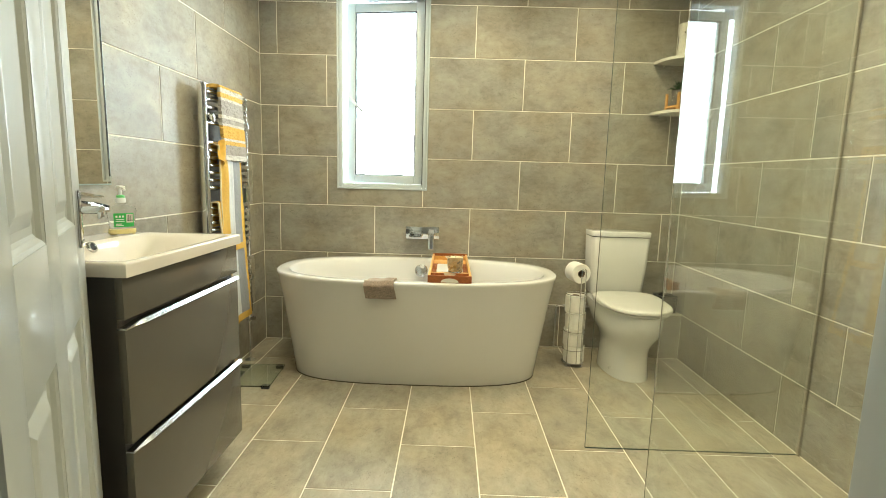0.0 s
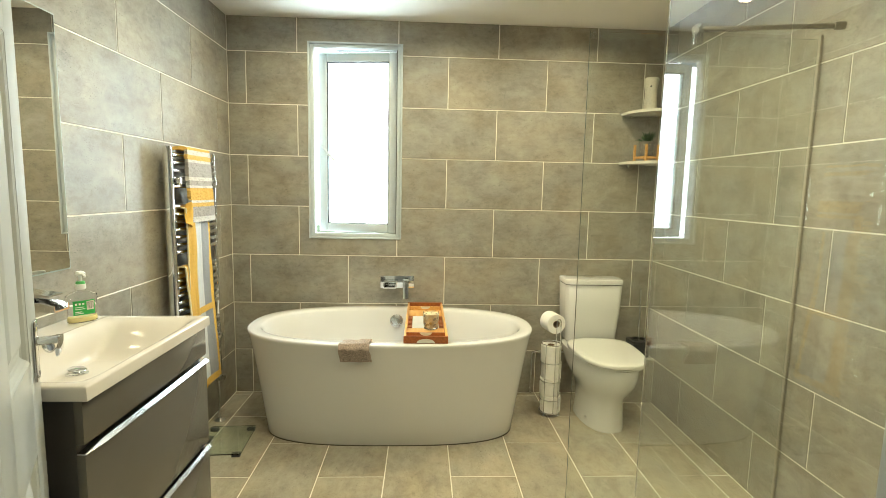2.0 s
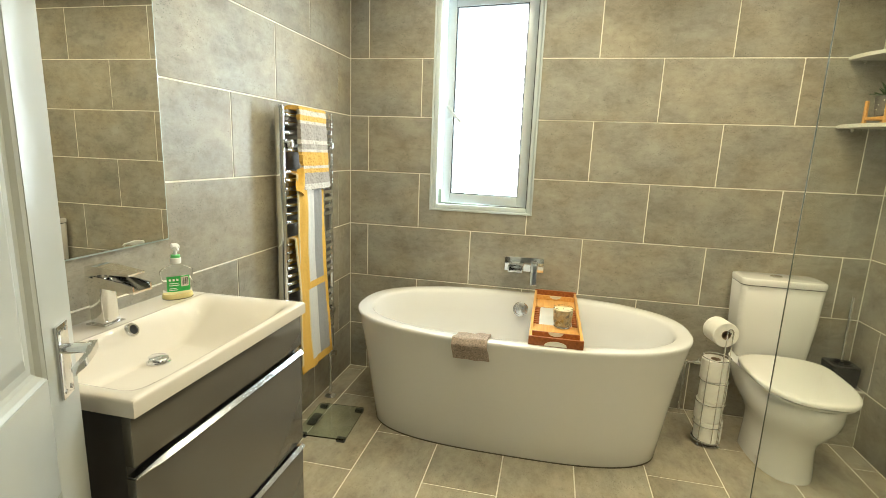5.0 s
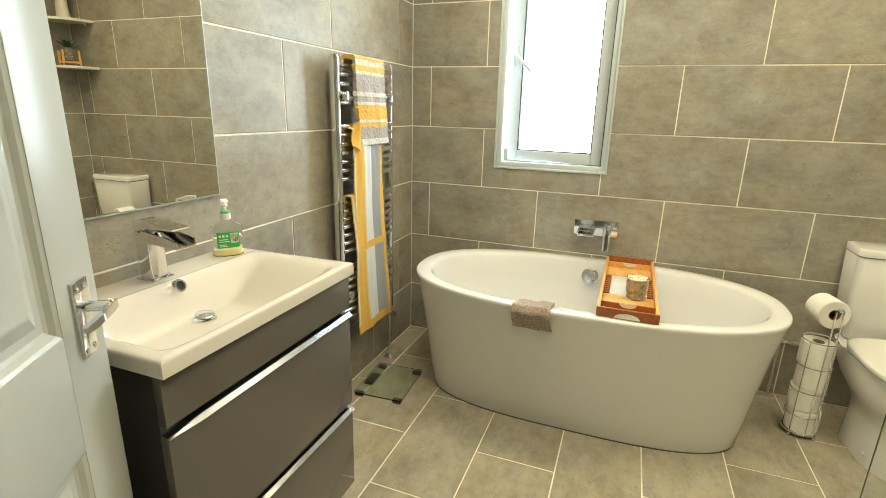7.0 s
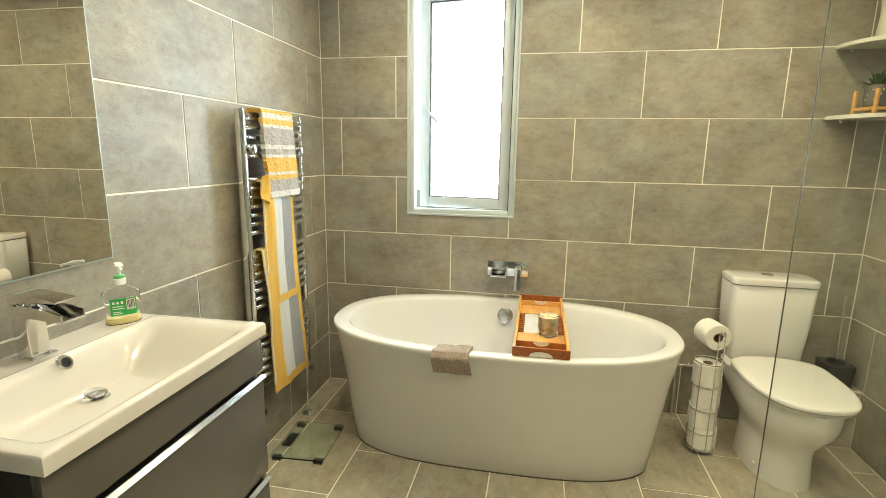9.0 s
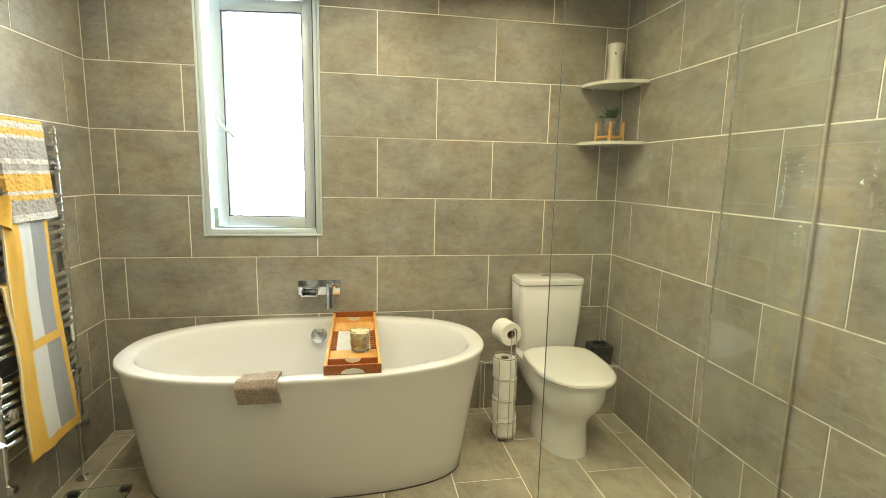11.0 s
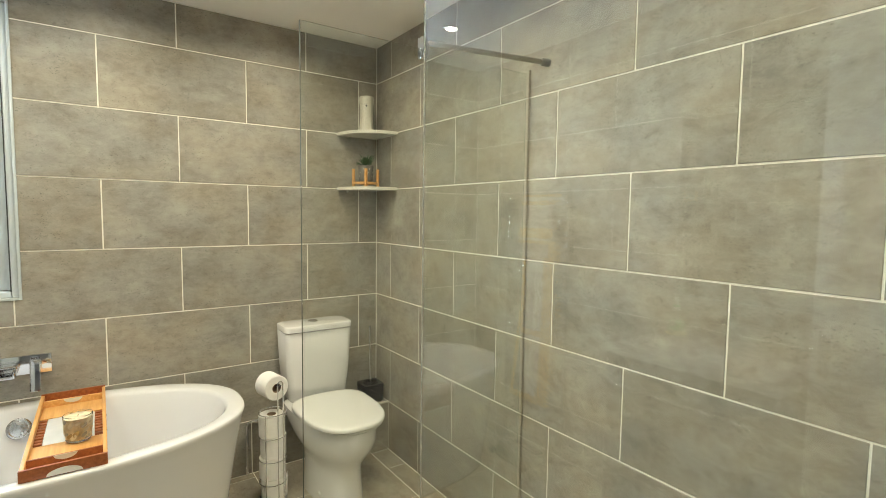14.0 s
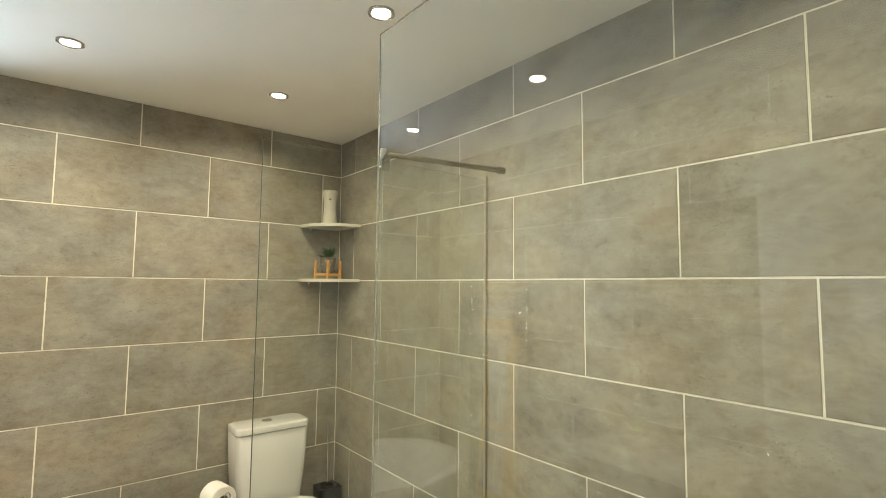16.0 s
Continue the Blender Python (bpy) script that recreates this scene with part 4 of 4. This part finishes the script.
# ---- towel rail ----
rail = thing("towel_rail", "tall chrome ladder towel rail on the tiled wall", "towel radiator")
RX, RY0, RY1 = -1.254, 2.158, 2.603
for y in (RY0, RY1):
    part("upright", loft([rounded(RX - 0.004, y, 0.019, 0.016, 0.013, z, 5) for z in (0.290, 0.296, 1.455, 1.460)]), CHROME, rail)
    part("end_cap", lathe([(0.015, 0.0), (0.015, 0.008), (0.009, 0.012), (0.001, 0.012)], 20), CHROME, rail, "", pose(RX - 0.004, y, 1.460))
z = 1.434
for count, gap in ((5, 0.055), (7, 0.06), (7, 0.06), (7, 0)):
    for i in range(count):
        part("bar", tube([(RX + 0.008, RY0 + 0.005, z), (RX + 0.016, RY0 + 0.06, z), (RX + 0.021, (RY0 + RY1) / 2, z), (RX + 0.016, RY1 - 0.06, z), (RX + 0.008, RY1 - 0.005, z)], 0.010, 14), BAR_CHROME, rail)
        z -= 0.0345
    z -= gap
for y in (RY0 + 0.03, RY1 - 0.03):
    for zz in (0.50, 1.319):
        part("bracket", tube([(LEFT + 0.001, y, zz), (RX + 0.02, y, zz)], 0.012, 14), CHROME, rail)
        part("bracket_cap", lathe([(0.020, 0), (0.020, 0.012), (0.014, 0.016), (0.001, 0.016)], 22), CHROME, rail, "", pose(RX + 0.02, y, zz, 0, 90, 0))
for y in (RY0, RY1):
    part("valve", lathe([(0.013, 0.232), (0.016, 0.238), (0.016, 0.262), (0.011, 0.268), (0.011, 0.30)], 20, RX - 0.004, y), CHROME, rail)
    part("valve_cap", tube([(RX - 0.004, y, 0.25), (RX + 0.030, y, 0.25)], 0.014, 16), CHROME, rail)
    part("feed_pipe", tube([(RX - 0.004, y, 0.235), (RX - 0.004, y, 0.0)], 0.008, 12), CHROME, rail)
    part("floor_collar", lathe([(0.030, 0.0), (0.030, 0.003), (0.018, 0.010), (0.009, 0.013)], 28, RX - 0.004, y), CHROME, rail)


def hang(y0, y1, z_top, z_front, z_back, off, seed, wave=0.008, bulge=0.0, skew=0.0, taper=0.0):
    """A towel folded over a bar at z_top: v runs from behind over the bar to the front hem."""
    back_len, front_len = z_top - z_back, z_top - z_front
    total = back_len + front_len

    def fn(u, v):
        s = v * total - back_len
        r = 0.017 + off
        y = y0 + (y1 - y0) * u
        d = abs(s)
        side = max(-1, min(1, s / 0.02))
        x = RX + 0.019 + side * r
        zz = z_top + r - max(0, d - 0.015) - 0.15 * min(d, 0.015)
        w = noise.noise(Vector((u * 3.2, seed, d * 2.2))) + 0.4 * noise.noise(Vector((u * 8, seed + 4, d * 5)))
        if s > 0:
            x += wave * w * min(1, d / 0.15) + bulge * min(1, d / 0.2)
            y += skew * d + taper * (u - 0.5) * d + 0.006 * math.sin(d * 9 + seed)
        x = max(x, RX + 0.019 + r) if s > 0.03 else x
        return (x, y, zz)
    return fn, total, back_len


def towel(name, label, mat, thick, nv, *args, **kw):
    fn, total, back_len = hang(*args, **kw)
    rough = 0.0035 if thick > 0.01 else 0.0006

    def fuzzy(u, v):
        p = Vector(fn(u, v))
        p.x += rough * noise.noise(p * 95) + rough * 0.8 * noise.noise(p * 210)
        p.z += rough * 0.5 * noise.noise(p * 120 + Vector((5, 5, 5)))
        return p
    bm = sheet(fuzzy, 56, nv * 2, thick)
    ob = part(name, bm, mat, None, smooth=80)
    return tagged(ob, label, "towel")


towel("towel", "thick terry towel with yellow, grey and white bands", TOWEL_A, 0.016, 60, 2.215, 2.452, 1.442, 1.085, 1.37, 0.016, 3.1, wave=0.010, skew=0.12)
flat_towel = towel("towel", "flat towel with yellow, white and grey lengthwise stripes", TOWEL_B, 0.006, 60, 2.200, 2.435, 1.180, 0.645, 1.06, 0.006, 7.7, wave=0.013, skew=0.06)
towel("towel", "longer striped towel with a yellow border hung lower", TOWEL_B, 0.006, 60, 2.190, 2.440, 0.915, 0.262, 0.78, 0.003, 12.3, wave=0.013, skew=0.12, taper=0.08)


def corner_fold(u, v):
    """The flat towel's loose corner, turned out sideways between two bars."""
    w = 1 - 0.75 * v
    y = 2.245 - 0.052 * u * w - 0.010 * v
    z = 1.228 - 0.120 * (1 - u * 0.35) * (1 - v) - 0.018 * u
    return (RX + 0.043 + 0.012 * math.sin(3.1 * u + 2 * v), y, z)


part("folded_corner", sheet(corner_fold, 16, 16, 0.005), material("yellow_cotton", (0.74, 0.45, 0.09), 0.95, vary=0.1, scale=60, bump=0.5, bump_scale=400), flat_towel, "yellow turned-out corner", smooth=80)

# ---- bathroom scale ----
scale_t = thing("bathroom_scale", "green-tinted glass bathroom scale on the floor", "bathroom scale", pose(-1.130, 2.348, 0, 0, 0, 3.5))
part("glass_top", prism([p[:2] for p in rounded(0, 0, 0.118, 0.145, 0.012, 0)], 0.016, 0.022, 0.0012), SCALE_GLASS, scale_t).visible_shadow = False
for x in (-0.093, 0.093):
    for y in (-0.129, 0.129):
        part("foot", box(x - 0.020, x + 0.020, y - 0.011, y + 0.011, 0, 0.0156, 0.003), BLACK_PLASTIC, scale_t)
part("display", box(-0.110, -0.070, -0.048, 0.048, 0.006, 0.0155, 0.002), BLACK_PLASTIC, scale_t, "dark display housing")
part("sensor_strip", box(-0.060, -0.055, -0.040, 0.040, 0.0222, 0.0226), SATIN, scale_t)

# ---- shower screen ----
PX, PY, PTOP = 0.440, 1.770, 1.895


def screen(name, label, b, edges):
    ob = thing(name, label, "shower screen")
    g = part("glass_pane", box(*b, 0.0008, 1), SHOWER_GLASS, ob, smooth=None)
    g.visible_shadow = False
    for e in edges:
        part("glass_edge", box(*e), GLASS_EDGE, ob)
    return ob


return_screen = screen("shower_screen", "clear glass shower screen fixed to the tiled wall", (PX + 0.012, RIGHT - 0.012, PY - 0.002, PY + 0.002, 0.002, PTOP - 0.012), [(PX + 0.0108, PX + 0.0115, PY - 0.002, PY + 0.002, 0.002, PTOP - 0.012)])
part("floor_seal", box(PX + 0.012, RIGHT - 0.012, PY - 0.005, PY - 0.0025, 0.001, 0.005, 0.0005), GLASS_EDGE, return_screen, "dark rubber floor seal")
part("wall_channel", box(RIGHT - 0.011, RIGHT - 0.001, PY - 0.013, PY - 0.0035, 0, PTOP, 0.001), CHANNEL, return_screen, "slim bronze wall channel")
LX, LTOP = 0.379, 1.855
long_screen = screen("shower_screen", "long clear glass shower screen beside the doorway", (LX, LX + 0.008, SOUTH + 0.012, 1.030, 0.002, LTOP), [(LX + 0.003, LX + 0.005, 1.0303, 1.0308, 0.002, LTOP)])
part("wall_channel", box(LX - 0.0075, LX - 0.0005, SOUTH + 0.001, SOUTH + 0.026, 0, LTOP, 0.001), BRUSHED, long_screen)
part("wall_channel", box(LX + 0.0085, LX + 0.0155, SOUTH + 0.001, SOUTH + 0.026, 0, LTOP, 0.001), BRUSHED, long_screen)

brace = thing("screen_brace", "chrome bracing bar from glass screen to wall", "brace bar")
C0, C1 = Vector((0.855, PY, PTOP + 0.008)), Vector((RIGHT - 0.001, 1.670, 1.901))
part("bar", tube([C0 + Vector((0.01, -0.004, 0)), C1], 0.0085, 14), BRUSHED, brace)
part("wall_collar", tube([C1, C1.lerp(C0, 0.07)], 0.0135, 18), BRUSHED, brace)
part("glass_clamp", box(0.836, 0.872, PY - 0.012, PY + 0.012, PTOP - 0.045, PTOP + 0.020, 0.004), CHROME, brace, "chrome glass clamp")
part("clamp_knuckle", lathe([(0.012, -0.012), (0.014, -0.006), (0.014, 0.006), (0.012, 0.012)], 18), CHROME, brace, "", pose(C0.x, C0.y, C0.z + 0.006))

# ---- corner shelves ----
for z in (1.782, 1.485):
    shelf = thing("corner_shelf", "cream quarter-round corner shelf on the tiled walls", "shelf", group="corner shelves")
    outline = [(RIGHT - 0.001, BACK - 0.001)] + [(RIGHT - 0.001 - 0.246 * math.sin(a) ** 0.85 if a > 0 else RIGHT - 0.001, BACK - 0.001 - 0.250 * math.cos(a) ** 0.85) for a in [radians(90 * i / 24) for i in range(25)]]
    part("board", prism(outline, z, z + 0.016, 0.004), SHELF_WHITE, shelf)
    part("shelf_clip", lathe([(0.006, -0.016), (0.008, -0.014), (0.008, 0.0)], 12, 1.13, BACK - 0.018), CHROME, shelf, "", pose(0, 0, z - 0.0005))
vase = tagged(part("vase", lathe([(0.032, 0), (0.037, 0.002), (0.039, 0.01), (0.036, 0.05), (0.033, 0.09), (0.0335, 0.13), (0.039, 0.162), (0.042, 0.178), (0.040, 0.187), (0.033, 0.192), (0.001, 0.193)], 36), VASE_WHITE, None, m=pose(1.202, 2.892, 1.7985)), "slim cream ceramic diffuser vase on the shelf", "vase")
# black disc paints the hole's dark inside; the vase is not pierced
part("vent_hole", lathe([(0.005, 0), (0.005, 0.003), (0.001, 0.003)], 14), BLACK_PLASTIC, vase, "black disc painted as the dark inside of a round hole", pose(-0.0150, -0.0300, 0.138, 0, 90, 243))

planter = thing("plant_pot", "small succulent in a grey pot on a wooden stand", "potted plant", pose(1.192, 2.880, 1.5015, 0, 0, 20))
for sx in (-1, 1):
    for sy in (-1, 1):
        part("stand_leg", box(sx * 0.046 - 0.006, sx * 0.046 + 0.006, sy * 0.046 - 0.006, sy * 0.046 + 0.006, 0, 0.098, 0.0015), BAMBOO, planter)
part("stand_cross", box(-0.042, 0.042, -0.006, 0.006, 0.020, 0.030, 0.001), BAMBOO, planter, "", pose(0, 0, 0, 0, 0, 45))
part("stand_cross", box(-0.06, 0.06, -0.006, 0.006, 0.018, 0.029, 0.001), BAMBOO, planter, "", pose(0, 0, 0, 0, 0, -45))
for a in (0, 90):
    for s in (-1, 1):
        part("stand_rail", box(-0.040, 0.040, s * 0.046 - 0.004, s * 0.046 + 0.004, 0.016, 0.028, 0.001), BAMBOO, planter, "", pose(0, 0, 0, 0, 0, a))
part("pot", lathe([(0.030, 0.030), (0.037, 0.034), (0.043, 0.115), (0.040, 0.116), (0.038, 0.105), (0.001, 0.104)], 28), POT_GREY, planter, "grey pot with pale dots")
for k in range(20):
    a, zz = radians(18 * k + (9 if k % 2 else 0)), (0.058, 0.078, 0.096)[k % 3]
    r = 0.0385 + (zz - 0.034) * 0.065
    part("dot", lathe([(0.0032, 0), (0.0028, 0.0012), (0.001, 0.0013)], 8), SHELF_WHITE, planter, "", pose(r * math.cos(a), r * math.sin(a), zz, 0, 90, math.degrees(a)))
rng = random.Random(9)
for i in range(46):
    a, tilt, ln = rng.uniform(0, 6.283), rng.uniform(0.15, 1.15), rng.uniform(0.05, 0.085)
    def blade(u, v, a=a, tilt=tilt, ln=ln):
        w = 0.006 * math.sin(math.pi * (0.15 + 0.85 * v)) ** 0.7
        r = 0.006 + ln * v * math.sin(tilt + 0.25 * v)
        h = 0.104 + ln * v * math.cos(tilt + 0.25 * v) + 0.001
        off = (u - 0.5) * 2 * w
        return (r * math.cos(a) - off * math.sin(a), r * math.sin(a) + off * math.cos(a), h + 0.002 * abs(u - 0.5))
    part("leaf", sheet(blade, 2, 6, 0.0014), LEAF, planter)

# ---- downlights ----
first = None
# fittings are also set at the two added, unseen lamps at y 0.79
for x, y in DOWNLIGHTS:
    if first is None:
        first = thing("downlight", "round recessed chrome downlight, lit, in the ceiling", "ceiling light", pose(x, y, CEIL), "ceiling downlights")
        part("bezel", lathe([(0.030, -0.0035), (0.036, -0.006), (0.041, -0.004), (0.043, 0.0), (0.030, 0.0), (0.030, -0.0035)], 40, caps=False), CHROME, first, "chrome bezel")
        part("lens", lathe([(0.0295, -0.001), (0.0295, -0.0035), (0.001, -0.0035)], 32), LAMP_GLOW, first, "glowing lens")
    else:
        copy_thing(first, pose(x, y, CEIL))

# ---- door ----
HINGE, EDGE = Vector((-0.570, 0.347)), Vector((-0.938, 0.960))
dirn = EDGE - HINGE
door_w = dirn.length
door = thing("door_1", "white six-panel door standing open into the bathroom", "door", pose(HINGE.x, HINGE.y, 0.008, 0, 0, math.degrees(math.atan2(dirn.y, dirn.x))), kind="structure")
T = 0.035
DH = 1.98
st, mid_w = 0.105, 0.10
pw = (door_w - 2 * st - mid_w) / 2
cols = [(st, st + pw), (st + pw + mid_w, door_w - st)]
rows_ = [(0.20, 0.765), (0.950, 1.55), (1.66, 1.86)]
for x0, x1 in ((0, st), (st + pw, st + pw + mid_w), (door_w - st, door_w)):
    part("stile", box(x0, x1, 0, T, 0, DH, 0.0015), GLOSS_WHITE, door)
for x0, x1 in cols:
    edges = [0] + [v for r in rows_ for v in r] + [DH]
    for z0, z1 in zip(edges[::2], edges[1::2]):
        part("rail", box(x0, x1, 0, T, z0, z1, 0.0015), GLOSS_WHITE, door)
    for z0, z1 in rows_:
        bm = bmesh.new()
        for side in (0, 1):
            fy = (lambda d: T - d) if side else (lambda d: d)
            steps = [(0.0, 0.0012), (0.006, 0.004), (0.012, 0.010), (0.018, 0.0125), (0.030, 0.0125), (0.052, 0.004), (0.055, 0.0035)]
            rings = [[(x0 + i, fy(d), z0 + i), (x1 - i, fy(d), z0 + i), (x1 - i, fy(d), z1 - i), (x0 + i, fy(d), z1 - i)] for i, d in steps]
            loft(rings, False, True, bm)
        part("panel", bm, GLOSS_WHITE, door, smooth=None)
for side in (0, 1):
    y = T + 0.0005 if side else -0.0005
    s = 1 if side else -1
    px = door_w - 0.052
    plate = part("handle_plate", box(px - 0.020, px + 0.020, min(y, y + s * 0.005), max(y, y + s * 0.005), 0.898, 1.018, 0.0015), CHROME, door, "chrome lever latch plate")
    for zz in (0.909, 1.007):
        for xx in (px - 0.011, px + 0.011):
            part("screw", lathe([(0.004, 0), (0.004, 0.0012), (0.001, 0.0016)], 12), SATIN, plate, "", pose(xx, y + s * 0.005, zz, -90 * s, 0, 0))
    part("rose", tube([(px, y + s * 0.004, 0.976), (px, y + s * 0.042, 0.976)], 0.0085, 18), CHROME, plate)
    part("lever", loft([[(px + 0.012 - q, y + s * (0.040 + 0.006 * math.sin(q * 28)) + a * w, 0.976 - 0.05 * q + b * h - (0.006 if q > 0.09 else 0)) for a, b in ((-1, -1), (1, -1), (1, 1), (-1, 1))] for q, w, h in ((0.0, 0.006, 0.007), (0.02, 0.005, 0.007), (0.045, 0.004, 0.006), (0.07, 0.004, 0.006), (0.09, 0.0035, 0.005), (0.094, 0.002, 0.002))]), CHROME, plate, "curved chrome lever")
part("latch_face", box(door_w - 0.0005, door_w + 0.001, T / 2 - 0.011, T / 2 + 0.011, 0.93, 1.005), CHROME, door)
for zz in (0.2, 1.72):
    part("hinge", tube([(-0.004, -0.004, zz), (-0.004, -0.004, zz + 0.09)], 0.006, 12), SATIN, door)


# ---- tiles, each a piece of its wall or floor ----
GAP, THICK = 0.0054, 0.004
shared = {}


def tile_mesh(w, h, mat):
    key = (round(w, 4), round(h, 4), mat.name)
    if key not in shared:
        bm = bmesh.new()
        hw, hh, c = w / 2, h / 2, 0.0012
        a = [bm.verts.new((x, y, -THICK)) for x, y in ((-hw, -hh), (hw, -hh), (hw, hh), (-hw, hh))]
        b = [bm.verts.new((v.co.x, v.co.y, -c * 0.7)) for v in a]
        t = [bm.verts.new((math.copysign(hw - c, v.co.x), math.copysign(hh - c, v.co.y), 0)) for v in a]
        for lo, hi in ((a, b), (b, t)):
            for i in range(4):
                bm.faces.new((lo[i], lo[(i + 1) % 4], hi[(i + 1) % 4], hi[i]))
        bm.faces.new(t)
        shared[key] = mesh_of("tile", finish(bm), mat)
    return shared[key]


def cut_tile_mesh(pieces, mat):
    """A tile cut round an opening: its pieces, as (x0, x1, y0, y1), stand side by side in one mesh."""
    bm = bmesh.new()
    for x0, x1, y0, y1 in pieces:
        box(x0, x1, y0, y1, -THICK, 0, bm=bm)
    return mesh_of("tile", finish(bm), mat)


def lay(parent, mat, basis, u0, u1, v0, v1, rows, length, hole=None, jitter=0.0, skip=None):
    """Lays tiles over (u0..u1, v0..v1) of a plane. rows: (low, high, place of one upright joint)."""
    rng = random.Random(parent.name)
    for low, high, joint in rows:
        lo, hi = max(low, v0), min(high, v1)
        if hi - lo < 0.012:
            continue
        k = math.floor((u0 - joint) / length)
        u = joint + k * length
        while u < u1:
            far = u + length
            if skip is not None and abs(far - skip) < 0.02:
                far += length
            a, b = max(u, u0), min(far, u1)
            u = far
            if b - a < 0.012:
                continue
            a, b, c, d = a + GAP / 2, b - GAP / 2, lo + GAP / 2, hi - GAP / 2
            cu, cv = (a + b) / 2, (c + d) / 2
            me = None
            if hole and a < hole[1] and b > hole[0] and c < hole[3] and d > hole[2]:
                ha, hb, hc, hd = max(a, hole[0]), min(b, hole[1]), max(c, hole[2]), min(d, hole[3])
                pcs = []
                if ha - a > 0.004:
                    pcs.append((a, ha, c, d))
                if b - hb > 0.004:
                    pcs.append((hb, b, c, d))
                if hc - c > 0.004:
                    pcs.append((ha, hb, c, hc))
                if d - hd > 0.004:
                    pcs.append((ha, hb, hd, d))
                if not pcs:
                    continue
                me = cut_tile_mesh([(p - cu, q - cu, r - cv, s - cv) for p, q, r, s in pcs], mat)
            ob = new("tile", me or tile_mesh(b - a, d - c, mat))
            ob.parent = parent
            ob.matrix_basis = basis @ Matrix.Translation((cu, cv, rng.uniform(0, 0.0005))) @ Matrix.Rotation(rng.uniform(-jitter, jitter), 4, "Z")


def plane_basis(origin, x, y, z):
    m = Matrix((x, y, z)).transposed().to_4x4()
    m.translation = origin
    return m


C = 0.303
L = 0.603
courses = [(k * C - 0.022, (k + 1) * C - 0.022) for k in range(8)]
lay(wall_north, WALL_TILE, plane_basis((0, BACK, 0), (1, 0, 0), (0, 0, 1), (0, -1, 0)), LEFT, RIGHT, 0.0, CEIL, [(a, b, 0.0 if k % 2 == 0 else L / 2) for k, (a, b) in enumerate(courses)], L, (WX0, WX1, WZ0, WZ1), 0.0006)
lay(wall_east, WALL_TILE, plane_basis((RIGHT, 0, 0), (0, -1, 0), (0, 0, 1), (-1, 0, 0)), -BACK, -SOUTH, 0.0, CEIL, [(a, b, -1.3225 if k % 2 == 0 else -1.020) for k, (a, b) in enumerate(courses)], L, None, 0.0006)
lay(wall_west, WALL_TILE, plane_basis((LEFT, 0, 0), (0, 1, 0), (0, 0, 1), (1, 0, 0)), SOUTH, BACK, 0.0, CEIL, [(a, b, 1.933 if k % 2 == 0 else 2.2345) for k, (a, b) in enumerate(courses)], L, None, 0.0006, 2.2345 - L)
F = 0.3025
lay(floor, FLOOR_TILE, plane_basis((0, 0, 0), (0, 1, 0), (-1, 0, 0), (0, 0, 1)), SOUTH - 0.06, BACK, -RIGHT, -LEFT, [(-0.003 + k * F, -0.003 + (k + 1) * F, 1.747 if k % 2 == 0 else 2.0485) for k in range(-6, 6)], 0.603, None, 0.0006)
lay(wall_south, WALL_TILE, plane_basis((0, SOUTH + 0.0045, 0), (-1, 0, 0), (0, 0, 1), (0, 1, 0)), -RIGHT, -LEFT, 0.0, CEIL, [(a, b, 0.0 if k % 2 == 0 else L / 2) for k, (a, b) in enumerate(courses)], L, (-DX1 - 0.0625, -DX0 + 0.0625, -0.1, DZ1 + 0.0605), 0.0006)
lay(boxing, WALL_TILE, plane_basis((0, BOX_Y, 0), (1, 0, 0), (0, 0, 1), (0, -1, 0)), BOX_X, RIGHT, 0.0, BOX_Z, [(-0.022, 0.281, 0.75)], L, None, 0.0006)
lay(boxing, WALL_TILE, plane_basis((0, 0, BOX_Z), (1, 0, 0), (0, 1, 0), (0, 0, 1)), BOX_X, RIGHT, BOX_Y, BACK, [(BOX_Y, BOX_Y + 0.16, 0.75)], L, None, 0.0)
